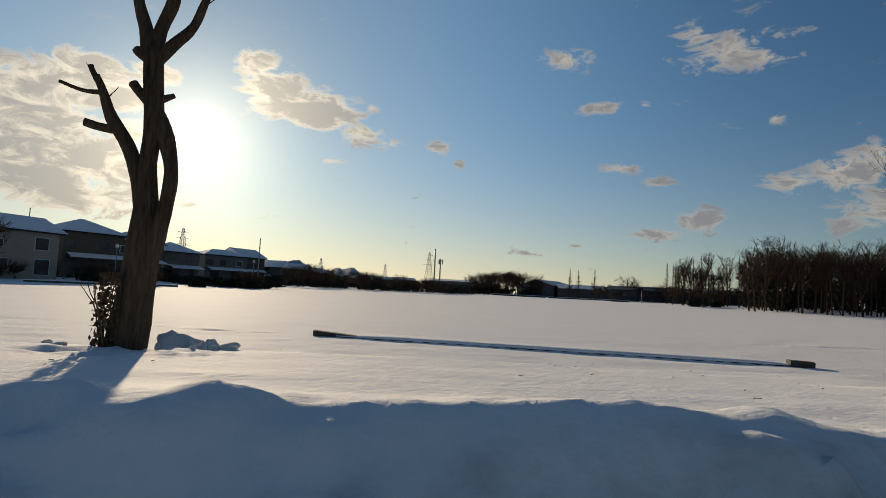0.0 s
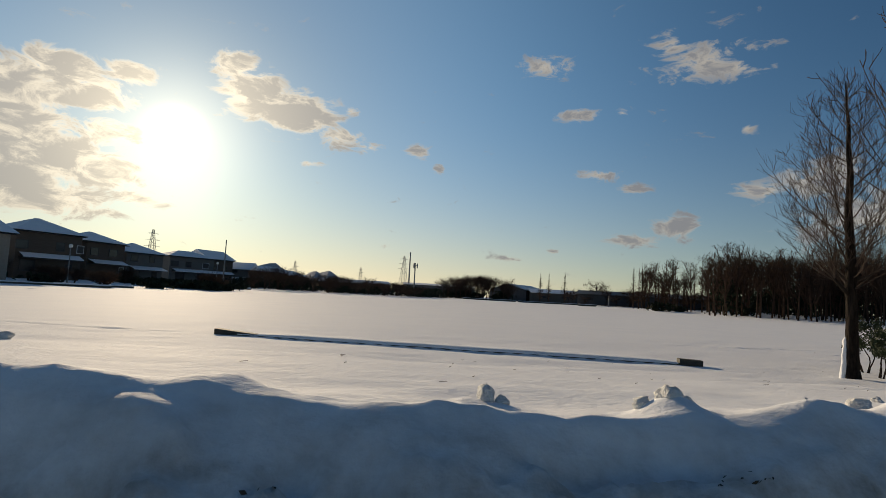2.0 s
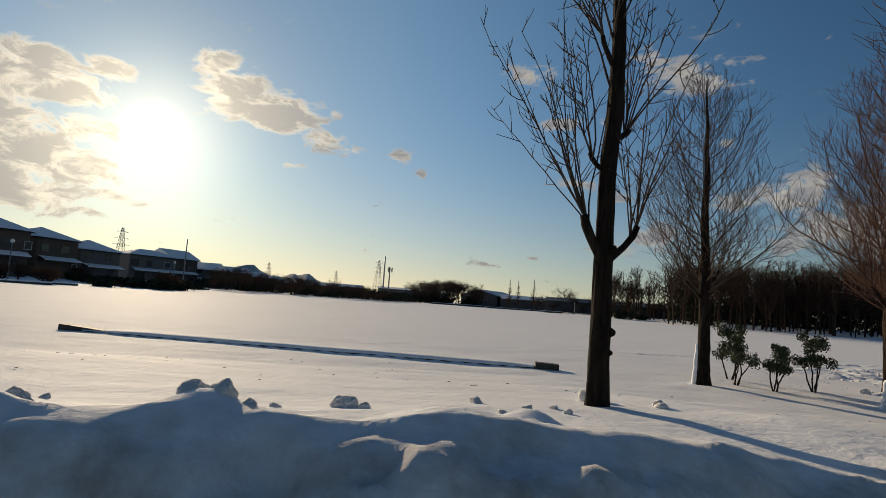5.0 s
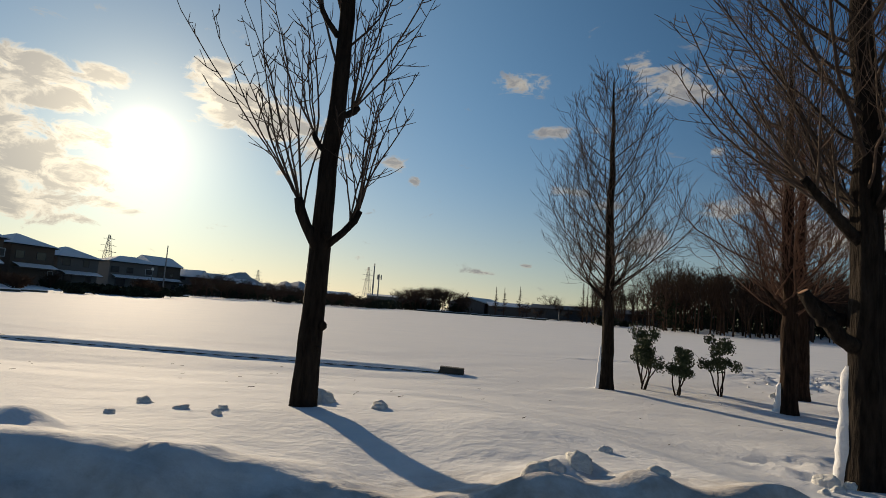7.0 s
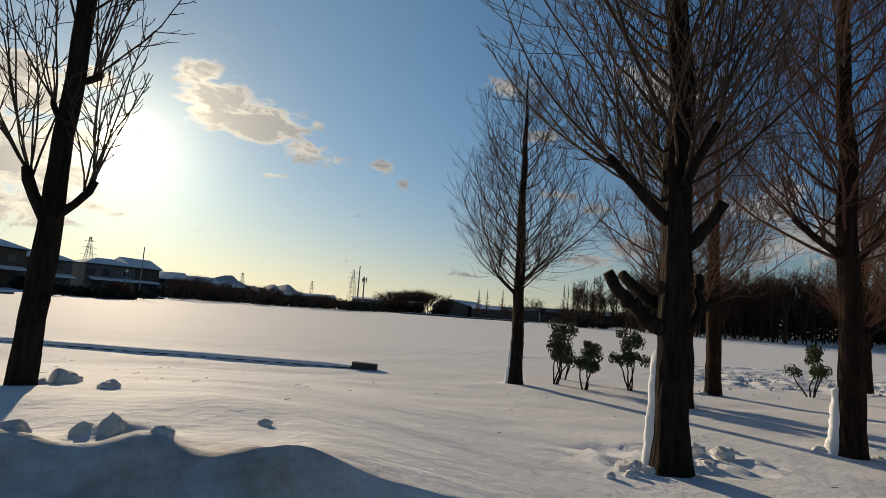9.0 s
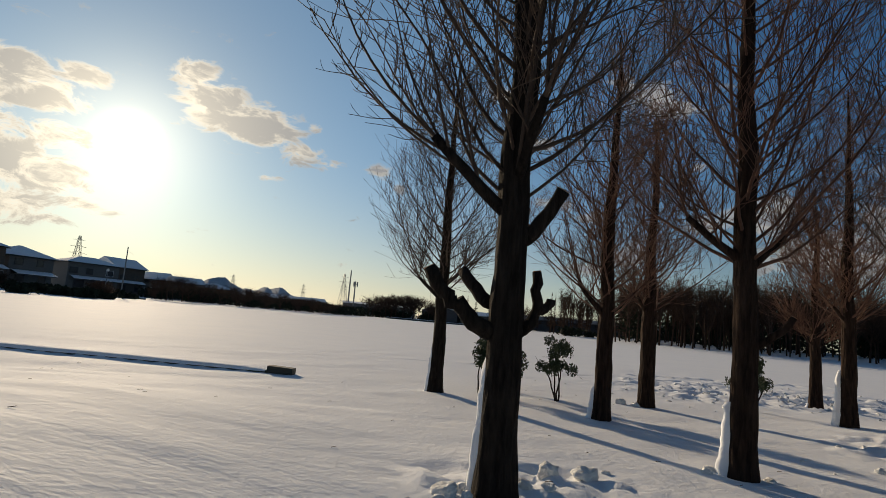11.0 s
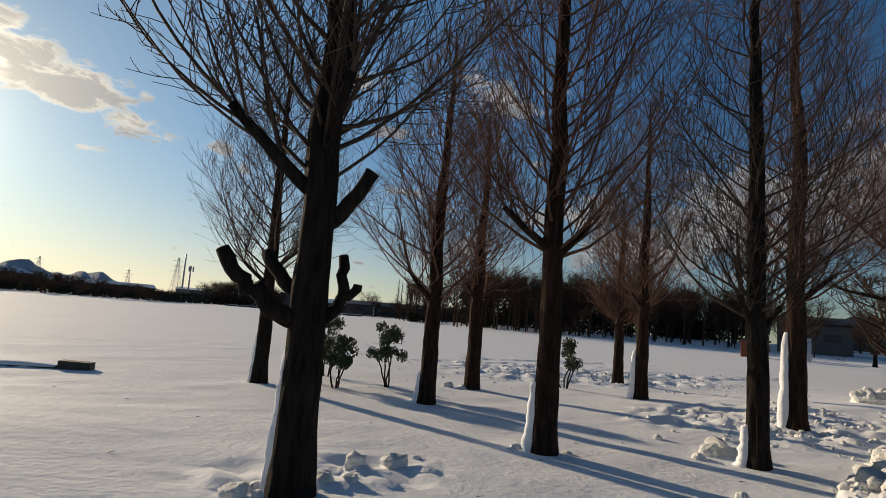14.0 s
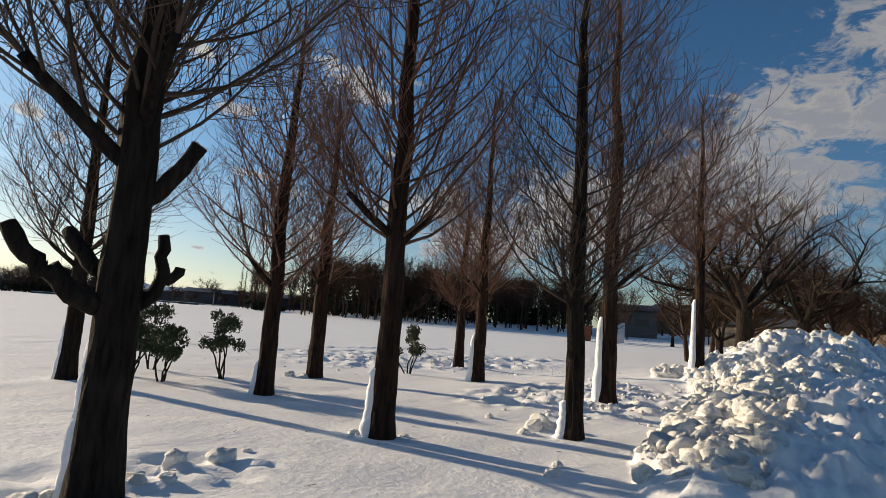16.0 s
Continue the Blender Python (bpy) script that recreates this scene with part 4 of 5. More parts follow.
for i, (x, y, r) in enumerate(((8.44, 4.45, 0.13), (8.36, 4.3, 0.07), (8.9, 4.1, 0.06), (7.5, 3.7, 0.05), (7.75, 3.5, 0.04), (7.2, 4.0, 0.06), (-1.9, 7, 0.17), (-1.72, 7.05, 0.13), (-1.5, 6.95, 0.09), (-1.3, 7, 0.085), (-1.6, 6.6, 0.04), (-2.95, 6.6, 0.05), (-3.3, 7.1, 0.05), (8.48, 4.63, 0.07), (8.42, 4.49, 0.045), (8.88, 4.03, 0.05), (6.12, 3.17, 0.09), (6.23, 3.06, 0.05), (7.17, 3.31, 0.04), (7.75, 3.76, 0.04), (13.48, 4.3, 0.1), (13.62, 4.14, 0.06), (13.71, 4.44, 0.06), (13.36, 4.04, 0.05), (14.27, 4.44, 0.08), (14.48, 4.35, 0.06), (15.26, 5.04, 0.1), (14.74, 4.88, 0.09), (14.39, 4.8, 0.07), (15.69, 5.32, 0.05), (13.05, 3.93, 0.04), (19.9, 11.56, 0.13), (20.12, 11.26, 0.09), (20.3, 4.7, 0.17), (20.04, 4.64, 0.13), (19.65, 4.56, 0.07), (20.42, 4.32, 0.08), (17.37, 5.64, 0.06), (17.22, 5.54, 0.05), (17.88, 5.24, 0.05), (18.06, 2.99, 0.08), (18.44, 3.19, 0.07), (4.05, 2.33, 0.085), (3.96, 2.39, 0.05), (4.15, 2.37, 0.06), (5.42, 2.27, 0.08), (5.54, 2.24, 0.06), (5.64, 2.21, 0.05), (3.13, 2.47, 0.07), (3.21, 2.45, 0.05), (4.78, 2.22, 0.06), (9.5, 1.9, 0.08), (9.38, 1.9, 0.06), (9.21, 1.69, 0.07), (9.71, 1.66, 0.05), (4.51, 3.19, 0.03), (5.71, 3.16, 0.04), (10.07, 2.67, 0.04))):
    clod((x, y), r * (0.75 if y < 6 and 0 < x < 12 else 1.0), 100 + i, sink=0.8 if y < 2.4 and x < 12 else 0.5)


def scattered(name, seed, count, where, size, label, level=2):
    """Many broken lumps, too many to count."""
    rng = random.Random(seed)
    s = Soup()
    for i in range(count):
        x, y = where(rng)
        r = size(rng)
        if rng.random() < 0.45:
            s.chunk((x, y, ground_z(x, y) + r * 0.05), r, rng, level)
        else:
            s.blob((x, y, ground_z(x, y) + r * 0.05), r * 1.1, rng, rng.uniform(0.6, 0.95), 0.75, level)
    return tagged(new(name, s.mesh(name, CLOD)), label, "snow", kind="stuff")


def on_pile(rng):
    x = rng.triangular(18, 42, 21.3)
    mid = np.interp(x, [17, 21.3, 25.6, 31, 36, 46], [0.9, 1.5, 2.2, 3.6, 4.4, 4.8])
    wid = np.interp(x, [17, 19.7, 23.5, 28, 31.5, 38], [0.5, 1.5, 1.7, 2.3, 3.0, 3.0])
    return x, mid + wid * rng.uniform(-0.05 if x < 29 else -0.5, 1.05)


scattered("ploughed_snow", 8, 5200, on_pile, lambda r: 0.015 + 0.13 * r.random() ** 4.0, "heap of broken ploughed snow blocks")
scattered("trodden_snow", 9, 420, lambda r: (r.gauss(28.4, 3.2), r.gauss(14.6, 1.8)), lambda r: r.uniform(0.02, 0.055), "trodden crumbs of snow between the trees", 1)
scattered("trodden_snow", 10, 260, lambda r: (r.gauss(24.2, 1.7), r.gauss(5.2, 1.0)), lambda r: r.uniform(0.02, 0.065), "broken snow thrown beside the trees", 1)
scattered("snow_block", 11, 5, lambda r: (r.gauss(31.4, 0.25), r.gauss(7.2, 0.2)), lambda r: r.uniform(0.28, 0.42), "big blocks of ploughed snow by a trunk", 3)


def bank_litter():
    """Dark pits and leaf litter in the shaded face of the bank."""
    rng = random.Random(61)
    s = Soup()
    for cx, cy in ((-0.28, 1.91), (-0.15, 1.86), (-1.25, 1.9), (2.2, 1.63), (3.95, 1.73), (4.05, 1.69), (2.35, 1.57), (5.6, 1.51), (0.9, 1.72), (-0.02, 1.83), (7.3, 1.34), (1.2, 1.81)):
        for i in range(6):
            x, y = cx + rng.gauss(0, 0.05), cy + rng.gauss(0, 0.02)
            s.leaf(Vector((x, y, ground_z(x, y) + 0.008)), rng.uniform(0.012, 0.04), rng)
    tagged(new("leaf_litter", s.mesh("leaf_litter", DIRT, False)), "dark bits of leaf litter in the snow bank", "litter", kind="stuff")
    s = Soup()
    for i in range(90):
        x, y = rng.uniform(-4, 20), rng.uniform(3.5, 14)
        z = ground_z(x, y) + 0.008
        a = rng.uniform(-0.6, 0.6)
        d = Vector((math.cos(a), math.sin(a), 0)) * rng.uniform(0.01, 0.04)
        s.tube([Vector((x, y, z)) - d, Vector((x, y, z + 0.006)) + d], [0.004, 0.003], 4)
    tagged(new("fallen_twigs", s.mesh("fallen_twigs", TWIG)), "small fallen twigs on the snow", "twig", kind="stuff")


bank_litter()


# ---------------------------------------------------------------- distance
def polar(az, dist, z=0.0):
    a = radians(az * 0.97 + 3.7)
    return Vector((2 + dist * math.sin(a), dist * math.cos(a), z))


def house(az, dist, width, deep, eaves, ridge, wall, label, turn=0.0, hip=True, windows=(), porch=0.0):
    """A two-storey house: walls, snowy roof, windows with frames, lean-to roof."""
    at = polar(az, dist)
    at.z = ground_z(at.x, at.y) - 0.1
    t = thing("house", at, label, "house", "houses beyond the field")
    t.rotation_euler.z = radians(-az + turn)
    w, d = width / 2, deep / 2
    s = Soup()
    s.box((-w, -d, 0), (w, d, eaves))
    part("wall", s, wall, t, smooth=False)
    o = 0.6
    s, under = Soup(), Soup()
    lo = [Vector((-w - o, -d - o, eaves)), Vector((w + o, -d - o, eaves)), Vector((w + o, d + o, eaves)), Vector((-w - o, d + o, eaves))]
    k = min(w, d) if hip else -o
    r0, r1 = Vector((-w + k, 0, ridge)), Vector((w - k, 0, ridge))
    for soup, dz, grow in ((under, -0.05, 0.0), (s, 0.16, -0.12)):
        up = Vector((0, 0, dz))
        q = [p + up + Vector((math.copysign(grow, p.x), math.copysign(grow, p.y), 0)) for p in lo]
        a, b = r0 + up, r1 + up
        for f in ((q[0], q[1], b, a), (q[2], q[3], a, b), (q[1], q[2], b), (q[3], q[0], a), (q[3], q[2], q[1], q[0])):
            soup.poly(f)
    roof = part("roof", under, METAL, t, smooth=False)
    part("roof_snow", s, SNOW, roof, "thick snow on the roof", False)
    if porch:
        p, ps = Soup(), Soup()
        z = eaves * 0.52
        p.poly([(-w * 0.9, -d - porch, z - 0.5), (w * 0.95, -d - porch, z - 0.5), (w * 0.95, -d, z + 0.1), (-w * 0.9, -d, z + 0.1)])
        p.box((-w * 0.9, -d - porch, z - 0.62), (w * 0.95, -d - 0.02, z - 0.5))
        ps.poly([(-w * 0.9, -d - porch, z - 0.36), (w * 0.95, -d - porch, z - 0.36), (w * 0.95, -d, z + 0.26), (-w * 0.9, -d, z + 0.26)])
        ps.box((-w * 0.9, -d - porch, z - 0.48), (w * 0.95, -d - porch + 0.1, z - 0.36))
        lean = part("porch_roof", p, METAL, t, smooth=False)
        part("roof_snow", ps, SNOW, lean, smooth=False)
    for x, z, ww, hh in windows:
        f = Soup()
        f.box((x - ww / 2 - 0.08, -d - 0.07, z - 0.08), (x + ww / 2 + 0.08, -d + 0.02, z))
        f.box((x - ww / 2 - 0.08, -d - 0.07, z + hh), (x + ww / 2 + 0.08, -d + 0.02, z + hh + 0.08))
        f.box((x - ww / 2 - 0.08, -d - 0.07, z), (x - ww / 2, -d + 0.02, z + hh))
        f.box((x + ww / 2, -d - 0.07, z), (x + ww / 2 + 0.08, -d + 0.02, z + hh))
        win = part("window", f, PALE_SHEET if wall is WALL_BEIGE or x > 3.5 else METAL, t, smooth=False)
        g = Soup()
        g.box((x - ww / 2, -d - 0.04, z), (x + ww / 2, -d - 0.015, z + hh))
        part("pane", g, GLASS, win, smooth=False)
    return t


W2 = ((-2.5, 4.2, 1.5, 1.2), (1.6, 4.2, 1.2, 1.2), (-2.0, 1.1, 1.7, 1.6), (2.4, 1.2, 1.2, 1.1))
house(-34.8, 96, 8.8, 8, 6.2, 8.4, WALL_BEIGE, "beige two-storey house under a snowy roof", 28, False, ((-3.5, 4.0, 1.0, 0.9), (2.0, 3.9, 1.8, 1.6), (-3.0, 1.0, 1.6, 1.5), (2.2, 0.6, 2.0, 2.0)))
house(-29.5, 112, 9.6, 9, 7.2, 9.6, WALL_BROWN, "dark brown two-storey house with hipped snowy roof", 22, True, ((-4, 4.6, 1.6, 1.2), (1.5, 4.6, 1.2, 1.3), (4.6, 4.5, 1.0, 1.2), (3.0, 1.4, 1.0, 1.1), (-3, 1.2, 2.0, 1.6)), 1.5)
house(-25.6, 124, 8.6, 8, 6.9, 8.9, WALL_BROWN, "brown house with white-edged windows and snow on its roof", 40, True, ((-2.6, 4.6, 1.6, 1.3), (1.6, 4.6, 1.8, 1.3), (3.9, 1.5, 1.0, 1.2)), 1.6)
house(-22.2, 134, 8.6, 8, 5.8, 7.9, WALL_GREY, "grey house with snowy lean-to roof", 34, True, W2, 2.0)
house(-17.8, 158, 11.5, 8, 6.6, 8.2, WALL_GREY, "wide grey house with snowy lean-to and low roof", 24, True, ((-4.5, 4.2, 1.8, 1.3), (-1, 4.2, 1.4, 1.3), (3.6, 4.2, 1.6, 1.3), (-3, 1.0, 2.2, 1.7), (2.6, 1.0, 2.0, 1.7)), 2.2)
house(-15.6, 176, 9, 9, 7.2, 9.8, WALL_BROWN, "tall dark house with steep gabled roof", 40, False, W2, 1.3)
house(-13.2, 182, 11, 8, 5.0, 7.2, WALL_GREY, "grey gabled house with snow on its roof", -25, False, W2, 1.5)
house(-10.6, 205, 11, 9, 5.4, 7.4, WALL_GREY, "pale grey house partly behind trees", 20, False, W2, 2.0)
house(-8.2, 225, 12, 9, 5.0, 7.0, WALL_BROWN, "far brown house behind the treeline", 10, True, W2)


def hall(az, dist, width, deep, eaves, ridge, wall, roof, label, name="warehouse", turn=0.0):
    at = polar(az, dist)
    at.z = ground_z(at.x, at.y) - 0.1
    t = thing(name, at, label, "building")
    t.rotation_euler.z = radians(-az + turn)
    w, d = width / 2, deep / 2
    s = Soup()
    s.box((-w, -d, 0), (w, d, eaves))
    s.poly([(-w, -d, eaves), (-w, d, eaves), (-w, 0, ridge)])
    s.poly([(w, d, eaves), (w, -d, eaves), (w, 0, ridge)])
    part("wall", s, wall, t, smooth=False)
    s = Soup()
    for sy in (-1, 1):
        q = [(-w - 0.4, sy * (d + 0.5), eaves - 0.1), (w + 0.4, sy * (d + 0.5), eaves - 0.1), (w + 0.4, 0, ridge + 0.15), (-w - 0.4, 0, ridge + 0.15)]
        s.poly(q if sy < 0 else q[::-1])
        s.poly([(x, y, z + 0.2) for x, y, z in q])
    part("roof", s, roof, t, smooth=False)
    n = max(2, int(width / 6))
    for i in range(n):
        x = -w + (i + 0.5) * width / n
        g = Soup()
        g.box((x - 1.2, -d - 0.06, eaves * 0.45), (x + 1.2, -d + 0.02, eaves * 0.7))
        part("window", g, GLASS, t, smooth=False)
    return t


hall(15.6, 236, 22, 16, 4.4, 6.4, METAL, PALE_SHEET, "pale-roofed warehouse with dark gable front", turn=62)
hall(18.8, 226, 17, 12, 3.6, 4.8, WALL_BROWN, SNOW, "low brown shed with snowy roof", "shed", 8)
hall(22.5, 230, 24, 12, 3.4, 4.4, METAL, METAL, "long low dark building beyond the park", "shed", 0)
hall(7.2, 356, 44, 18, 6.4, 7.4, WALL_GREY, SNOW, "long grey hall with a snow-covered roof", "hall", 0)
hall(30.5, 175, 52, 12, 3.0, 3.9, METAL, METAL, "long dark single-storey hall behind the trees", "hall", 0)
hall(-2.0, 300, 40, 14, 4.8, 6.2, WALL_BROWN, SNOW, "far brown building with snowy roof", "hall", 4)
hall(64.5, 120, 10, 8, 4.6, 5.6, WALL_GREY, METAL, "grey building behind bare trees", "shed", 0)
hall(84.0, 95, 46, 10, 3.4, 4.6, WALL_BROWN, METAL, "long brown building along the road", "hall", -35)
hall(74.0, 150, 40, 12, 5.4, 6.6, WALL_BROWN, METAL, "brown far building behind the cherry trees", "hall", -12)


def hut():
    at = polar(61.5, 84)
    t = thing("garden_hut", (at.x, at.y, ground_z(at.x, at.y) - 0.05), "small red-brown wooden hut with flat roof", "hut")
    t.rotation_euler.z = radians(-58)
    s = Soup()
    s.box((-1.4, -1.0, 0), (1.4, 1.0, 1.9))
    part("wall", s, RED, t, smooth=False)
    s = Soup()
    s.box((-1.6, -1.2, 1.9), (1.6, 1.2, 2.02))
    part("roof", s, METAL, t, smooth=False)
    s = Soup()
    s.box((-0.4, -1.05, 0.05), (0.4, -0.99, 1.7))
    part("door", s, WALL_BROWN, t, smooth=False)


hut()


def shelter():
    at = polar(64.6, 88)
    t = thing("dome_shelter", (at.x, at.y, ground_z(at.x, at.y) - 0.05), "small white arched shelter", "shelter")
    t.rotation_euler.z = radians(-64)
    s, n = Soup(), 10
    for x in (-0.9, 0.9):
        s.v += [Vector((x * 1.0, 0, 0)) + Vector((0, -math.cos(math.pi * i / n) * 1.1, math.sin(math.pi * i / n) * 2.6)) for i in range(n + 1)]
    m = n + 1
    s.f += [tuple(range(m)), tuple(range(2 * m - 1, m - 1, -1))] + [(i, i + m, i + m + 1, i + 1) for i in range(n)]
    part("vault", s, PALE_SHEET, t, smooth=False)


shelter()


def pylon(az, dist, h, base, label):
    """A lattice tower with cross-arms."""
    at = polar(az, dist)
    t = thing("power_pylon", (at.x, at.y, 0), label, "pylon", "power pylons on the horizon")
    t.rotation_euler.z = radians(-az + 20)
    levels = 9
    r = h / 260

    def corner(i, k):
        s = 1 - (k / levels) ** 0.8 * 0.9
        return Vector(((-1, 1, 1, -1)[i] * base * s, (-1, -1, 1, 1)[i] * base * s, h * k / levels))
    for i in range(4):
        s = Soup()
        s.tube([corner(i, k) for k in range(levels + 1)], [r] * (levels + 1), 4)
        part("leg", s, STEEL, t)
    s = Soup()
    for k in range(levels):
        for i in range(4):
            j = (i + 1) % 4
            s.tube([corner(i, k), corner(j, k + 1)], [r * 0.5] * 2, 3)
            s.tube([corner(j, k), corner(i, k + 1)], [r * 0.5] * 2, 3)
            s.tube([corner(i, k + 1), corner(j, k + 1)], [r * 0.5] * 2, 3)
    part("lattice", s, STEEL, t)
    for z, w in ((0.68, 0.16), (0.80, 0.14), (0.92, 0.11)):
        s = Soup()
        s.tube([Vector((-h * w, 0, h * z)), Vector((0, 0, h * z + h * 0.025)), Vector((h * w, 0, h * z))], [r * 0.5, r, r * 0.5], 4)
        s.tube([Vector((-h * w, 0, h * z)), Vector((h * w, 0, h * z))], [r * 0.6] * 2, 4)
        part("crossarm", s, STEEL, t)


pylon(-20.7, 380, 31.5, 4.2, "tall lattice power pylon behind the houses")
pylon(3.45, 352, 24.5, 3.2, "lattice pylon beside two masts")
pylon(-1.0, 480, 21.0, 2.6, "small far lattice pylon")
pylon(-7.6, 420, 20.5, 2.8, "far lattice tower above the treeline")


def mast(az, dist, h, r, label, head=False, name="mast"):
    at = polar(az, dist)
    t = thing(name, (at.x, at.y, ground_z(at.x, at.y)), label, "pole")
    s = Soup()
    s.tube([Vector((0, 0, h * k / 6)) for k in range(7)], taper(r, r * 0.65, 6), 8)
    part("pole", s, STEEL, t)
    if head:
        for i in range(3):
            a = i * 2.09
            b = Soup()
            b.box((-0.35, -0.2, h - 3.2), (0.35, 0.2, h - 0.3), Matrix.Translation((math.cos(a) * 1.3, math.sin(a) * 1.3, 0)))
            part("antenna", b, STEEL, t, smooth=False)
        b = Soup()
        b.tube([Vector((0, 0, h - 1.8)), Vector((0, 0, h - 1.5))], [1.4, 1.4], 10)
        part("platform", b, STEEL, t)
    return t


mast(4.05, 350, 26.2, 0.55, "tall slim steel mast")
mast(4.62, 345, 19.5, 0.5, "antenna mast with panel head", True)
mast(-14.2, 136, 10.6, 0.16, "wooden utility pole beside the houses", name="utility_pole")
mast(-33.2, 118, 11.0, 0.12, "thin roof-high aerial pole", name="utility_pole")
mast(24.6, 150, 3.0, 0.12, "thin marker post in the snow", name="marker_post")


def park_lamp(at, h, label):
    t = thing("park_lamp", (*at, ground_z(*at)), label, "street lamp", "park lamps")
    s = Soup()
    s.tube([Vector((0, 0, -0.2)), Vector((0, 0, 0.9)), Vector((0, 0, 1.0)), Vector((0, 0, h - 0.5))], [0.11, 0.10, 0.07, 0.06], 10)
    part("post", s, STEEL, t)
    s = Soup()
    s.blob((0, 0, h - 0.25), 0.3, random.Random(3), 1.0, 0.0, 2)
    part("globe", s, GLOBE, t)
    s = Soup()
    s.tube([Vector((0, 0, h - 0.52)), Vector((0, 0, h - 0.44))], [0.18, 0.2], 10)
    part("collar", s, STEEL, t)


park_lamp(polar(-26.9, 90).xy, 5.4, "white globe park lamp on a slim post")
park_lamp(polar(-14.8, 115.8).xy, 5.0, "white globe park lamp near the far houses")


# far trees
def far_tree(soup, at, h, crown, seed, kind="round", thin=1.0):
    rng = random.Random(seed)
    z = ground_z(at[0], at[1]) - 0.2
    p = Vector((at[0], at[1], z))
    if kind == "spire":
        soup.tube([p, p + Vector((0, 0, h * 0.5)), p + Vector((0, 0, h))], [0.17, 0.10, 0.03], 5)
        for i in range(int(85 * thin)):
            k = rng.uniform(0.16, 0.97)
            a = rng.uniform(0, 6.28)
            w = crown * (1 - k) ** 1.15 * rng.uniform(0.5, 1.15) + 0.08
            s = p + Vector((0, 0, h * k))
            soup.tube([s, s + Vector((math.cos(a) * w * 0.7, math.sin(a) * w * 0.7, w * 0.2)), s + Vector((math.cos(a) * w, math.sin(a) * w, w * 0.5))], [0.065, 0.05, 0.02], 3, False)
        return
    bow = Vector((rng.gauss(0, 0.5), rng.gauss(0, 0.5), 0))
    r = rng.uniform(0.10, 0.19)
    top = p + bow + Vector((0, 0, h * 0.82))
    soup.tube([p, p + bow * 0.25 + Vector((0, 0, h * 0.3)), top], [r, r * 0.75, 0.05], 5)
    low = rng.uniform(0.18, 0.38)
    for i in range(int(24 * thin)):
        a, k = rng.uniform(0, 6.28), rng.uniform(low, 0.8)
        s = p + bow * k + Vector((0, 0, h * k))
        w = crown * rng.uniform(0.45, 1.05) * math.sqrt(max(0.1, 1 - (k - 0.45) ** 2 * 3))
        up = (h * (1 - k)) * rng.uniform(0.25, 0.98)
        m = s + Vector((math.cos(a) * w * 0.55, math.sin(a) * w * 0.55, up * 0.4))
        e = s + Vector((math.cos(a) * w, math.sin(a) * w, up))
        soup.tube([s, m, e], [0.07, 0.05, 0.018], 3, False)
        for j in range(7):
            q = m.lerp(e, rng.random())
            q2 = q + Vector((rng.gauss(0, 0.55), rng.gauss(0, 0.55), rng.uniform(0.1, 1.0)))
            soup.tube([q, q2], [0.032, 0.012], 3, False)
            soup.tube([q.lerp(q2, 0.5), q2 + Vector((rng.gauss(0, 0.4), rng.gauss(0, 0.4), rng.uniform(-0.1, 0.5)))], [0.022, 0.010], 3, False)


def wood(name, seed, count, where, hgt, crown, label, mat=None, kinds=("round",), thin=1.0):
    rng = random.Random(seed)
    s = Soup()
    for i in range(count):
        az, dist = where(rng)
        p = polar(az, dist)
        far_tree(s, (p.x, p.y), hgt(rng, az), crown(rng), seed * 1000 + i, rng.choice(kinds), thin)
    return tagged(new(name, s.mesh(name, mat or FARWOOD)), label, "woodland", kind="stuff")


wood("far_wood", 41, 190, lambda r: (r.uniform(33.8, 60), r.uniform(112, 156)), lambda r, a: r.triangular(7.5, 14.8, 12.5) * np.interp(a, [33, 36, 52, 60], [0.9, 1, 0.95, 0.72]), lambda r: r.uniform(2.0, 3.6), "dense dark winter wood of bare trunks", thin=0.8)
wood("far_grove", 42, 30, lambda r: (r.uniform(27.2, 34.5), r.uniform(138, 165)), lambda r, a: r.uniform(7.5, 12.5), lambda r: r.uniform(1.3, 2.2), "bare pointed trees at the field's edge", kinds=("spire", "spire", "round"))
wood("far_thicket", 43, 90, lambda r: (r.uniform(-12, 6), r.uniform(132, 180)), lambda r, a: r.uniform(2.0, 4.4) * np.interp(a, [-12, -6, 2, 6], [1.15, 1.2, 0.8, 0.7]), lambda r: r.uniform(1.6, 3.0), "low dark thicket along the field's far edge", thin=0.5)
wood("far_orchard", 44, 26, lambda r: (r.uniform(7.5, 14.6), r.uniform(175, 195)), lambda r, a: np.interp(a, [7.5, 10, 12, 14.6], [5.6, 7.4, 8.2, 6.2]) * r.uniform(0.85, 1.05), lambda r: r.uniform(2.6, 3.6), "rounded bare orchard trees at the far edge", thin=1.2)
wood("far_hedge", 45, 40, lambda r: (r.uniform(20.5, 33), r.uniform(165, 185)), lambda r, a: r.uniform(2.6, 5.0), lambda r: r.uniform(1.6, 2.6), "low bare trees before the long hall", thin=0.5)
wood("far_roadside_trees", 46, 26, lambda r: (r.uniform(60, 78), r.uniform(100, 150)), lambda r, a: r.uniform(5.0, 8.5), lambda r: r.uniform(1.8, 2.8), "bare trees along the park's far side")
wood("roadside_trees", 48, 22, lambda r: (r.uniform(72, 90), r.uniform(46, 90)), lambda r, a: r.uniform(4.5, 7.5), lambda r: r.uniform(2.2, 3.4), "bare spreading trees in a row along the road")
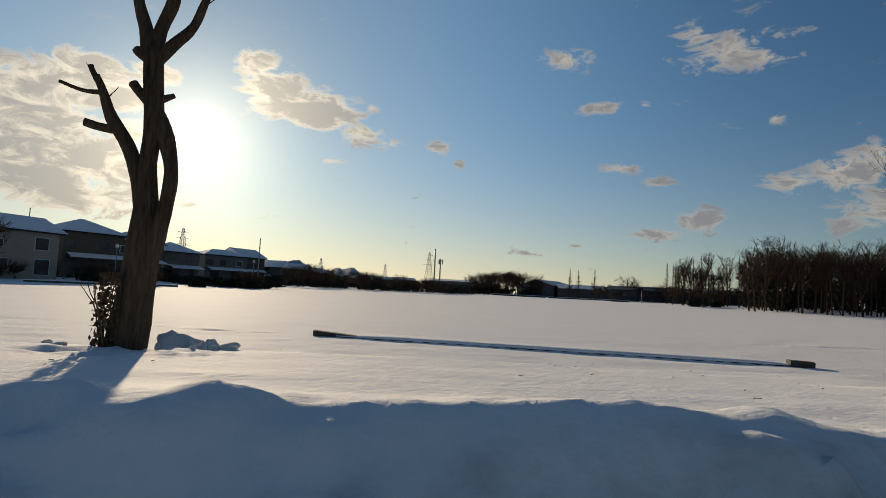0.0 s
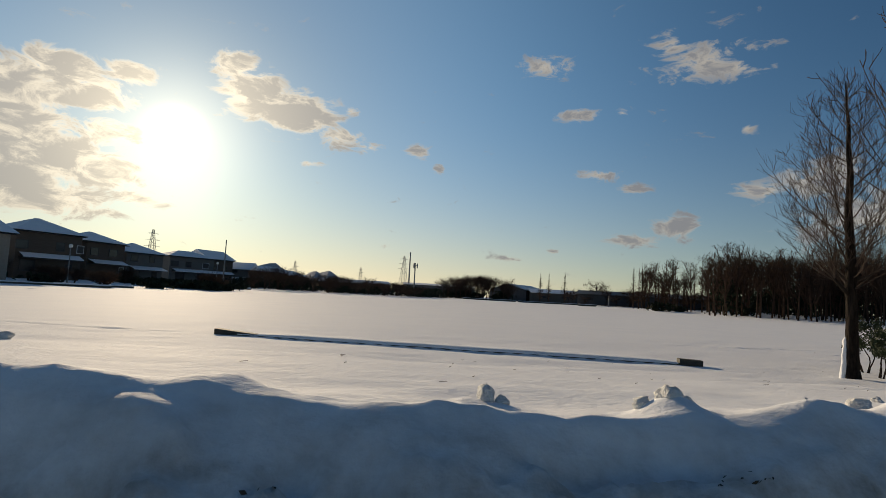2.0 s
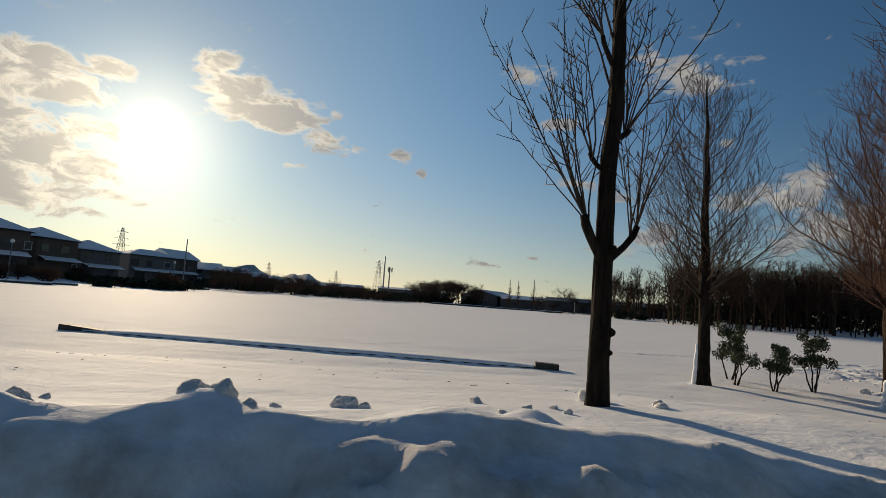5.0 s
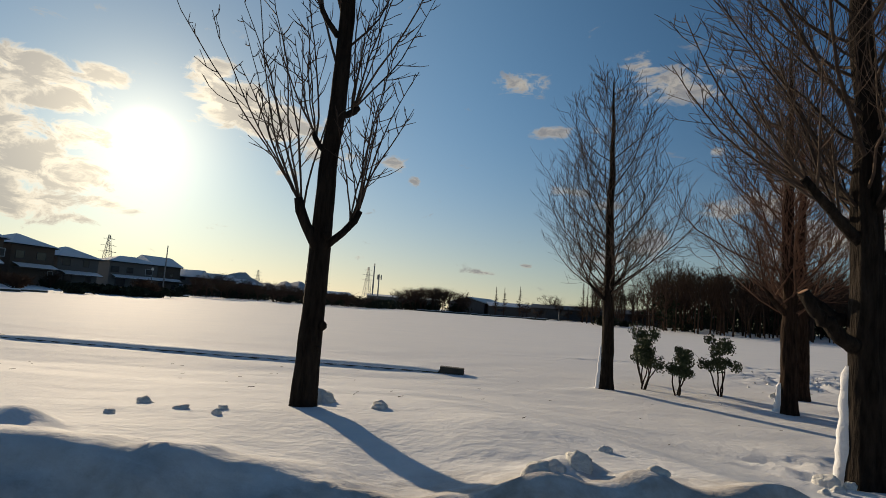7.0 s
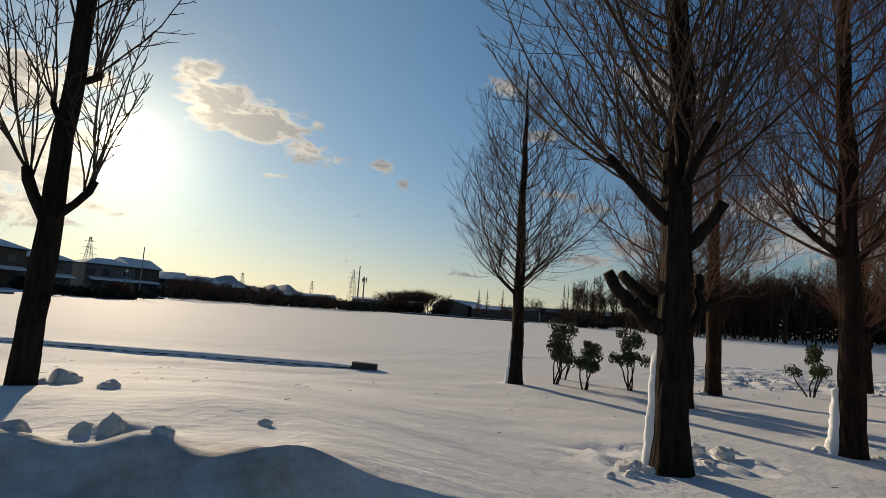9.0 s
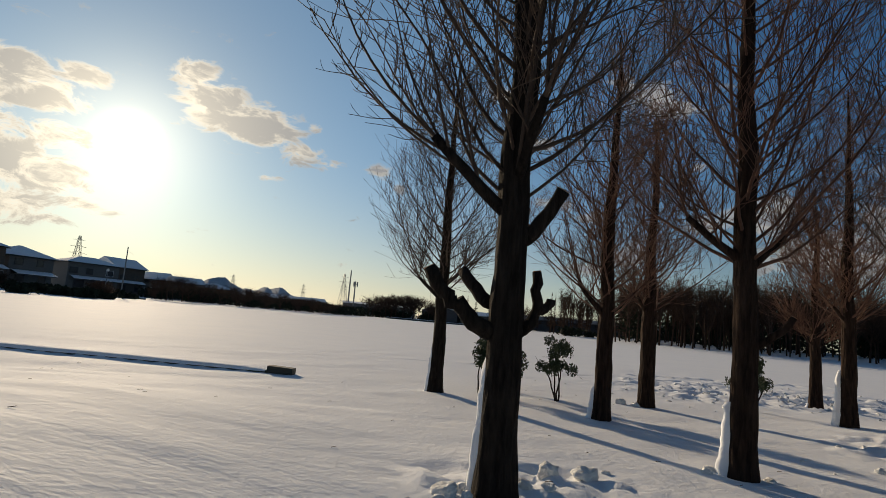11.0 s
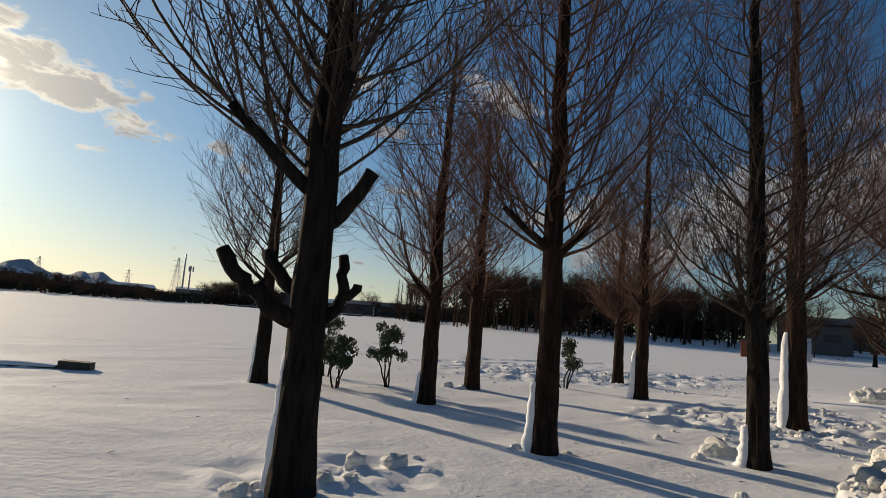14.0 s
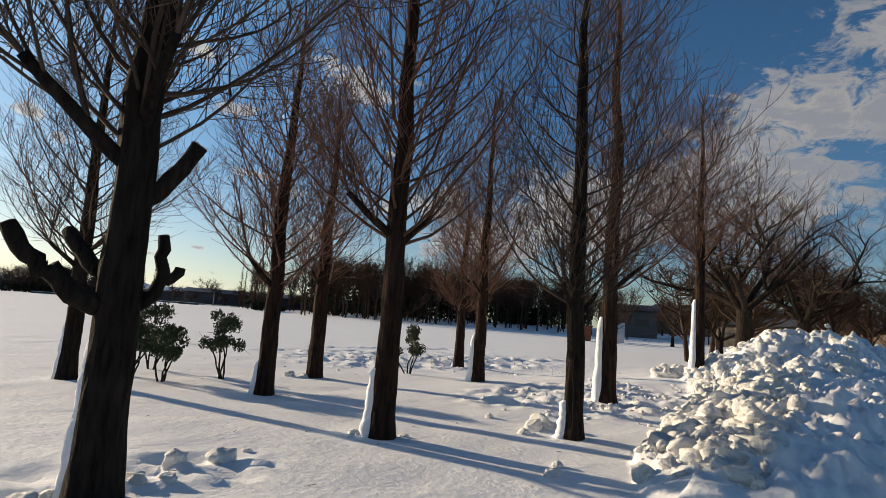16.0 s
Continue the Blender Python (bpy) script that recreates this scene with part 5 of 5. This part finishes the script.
wood("far_garden_trees", 47, 22, lambda r: (r.uniform(-37, -13), r.uniform(88, 130)), lambda r, a: r.uniform(1.0, 2.4), lambda r: r.uniform(0.9, 1.6), "low bare garden shrubs in front of the houses")


def evergreen_mass(name, seed, spots, label):
    rng = random.Random(seed)
    s = Soup()
    for az, dist, r, h in spots:
        c = polar(az, dist)
        z = ground_z(c.x, c.y)
        for i in range(150):
            d = Vector((rng.gauss(0, 0.5), rng.gauss(0, 0.5), 0)) * r
            s.leaf(Vector((c.x, c.y, z)) + d + Vector((0, 0, h * rng.random() ** 0.8)), rng.uniform(0.5, 1.1), rng)
    tagged(new(name, s.mesh(name, FAREVER, False)), label, "evergreens", kind="stuff")


rr = random.Random(90)
evergreen_mass("far_evergreens", 51, [(rr.uniform(34, 60), rr.uniform(140, 172), rr.uniform(2, 3.8), rr.uniform(4, 9)) for _ in range(130)], "dark evergreen undergrowth inside the wood")
evergreen_mass("far_evergreens", 52, [(34.6, 122, 2.6, 7.0), (35.4, 124, 2.4, 6.0), (29.0, 128, 1.6, 1.8), (30.0, 130, 2.0, 1.6), (36.8, 126, 1.6, 1.5), (31.2, 132, 1.0, 1.0)], "dark evergreen bushes at the wood's edge")
evergreen_mass("far_hedgerow", 53, [(rr.uniform(-14, 7), rr.uniform(140, 190), 3.0, rr.uniform(1.4, 3.4)) for _ in range(46)] + [(rr.uniform(7, 15), 188, 2.6, rr.uniform(1.5, 3.6)) for _ in range(14)], "dark hedge along the far field edge")
evergreen_mass("garden_hedge", 54, [(rr.uniform(-37, -13), rr.uniform(92, 125), 1.6, rr.uniform(0.6, 1.3)) for _ in range(34)], "low dark hedges before the houses")


def single_far_tree(az, dist, h, crown, seed, label, kind="spire"):
    s = Soup()
    p = polar(az, dist)
    far_tree(s, (0, 0), h, crown, seed, kind, 1.3)
    ob = new("far_tree", s.mesh("far_tree", FARWOOD))
    ob.location = (p.x, p.y, ground_z(p.x, p.y))
    tagged(ob, label, "tree", "single trees at the far edge")


single_far_tree(17.75, 186, 9.9, 2.0, 1, "slim pointed bare tree before a shed")
single_far_tree(18.6, 187, 9.9, 1.9, 2, "slim pointed bare tree beside its twin")
single_far_tree(20.2, 186, 10.4, 2.4, 3, "pointed bare tree by the low shed")
single_far_tree(23.4, 176, 7.4, 4.2, 4, "broad round bare tree at the field edge", "round")
single_far_tree(26.9, 150, 10.6, 2.4, 5, "tall pointed bare tree at the field edge")
single_far_tree(-36.3, 84, 7.0, 3.0, 6, "bare garden tree in front of the beige house", "round")
single_far_tree(-9.0, 136, 5.6, 2.8, 7, "dark bare tree at the field's edge", "round")


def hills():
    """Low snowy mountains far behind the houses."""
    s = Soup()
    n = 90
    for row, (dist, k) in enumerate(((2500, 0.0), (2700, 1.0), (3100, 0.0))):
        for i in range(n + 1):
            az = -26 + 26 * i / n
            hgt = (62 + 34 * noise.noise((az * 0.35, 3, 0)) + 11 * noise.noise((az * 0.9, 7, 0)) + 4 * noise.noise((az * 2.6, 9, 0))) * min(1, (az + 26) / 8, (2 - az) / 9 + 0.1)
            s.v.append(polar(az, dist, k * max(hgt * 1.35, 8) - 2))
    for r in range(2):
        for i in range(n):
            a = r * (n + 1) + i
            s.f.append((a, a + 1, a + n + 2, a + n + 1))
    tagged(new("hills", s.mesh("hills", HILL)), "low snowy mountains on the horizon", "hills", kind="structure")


hills()


def field_edge():
    """Dark low kerb lines and a bench at the field's far edge."""
    for az, dist, ln, turn, h in ((12.6, 172, 16, 0, 0.5), (19.5, 165, 22, 3, 0.4), (22.5, 150, 4.5, 0, 0.5), (-28.5, 82, 14, 0, 0.3), (-24.8, 86, 9, 0, 0.3), (-13.5, 120, 8, 0, 0.3)):
        at = polar(az, dist)
        t = thing("field_kerb", (at.x, at.y, ground_z(at.x, at.y) - 0.1), "low dark kerb at the field's far edge", "kerb", "kerbs at the field edge")
        t.rotation_euler.z = radians(-az + turn)
        s = Soup()
        s.box((-ln / 2, -0.2, 0), (ln / 2, 0.2, h))
        part("edge_board", s, TIMBER, t, smooth=False)
        s = Soup()
        s.box((-ln / 2, -0.17, h), (ln / 2, 0.2, h + 0.1))
        part("snow_cap", s, SNOW, t, smooth=False)


field_edge()
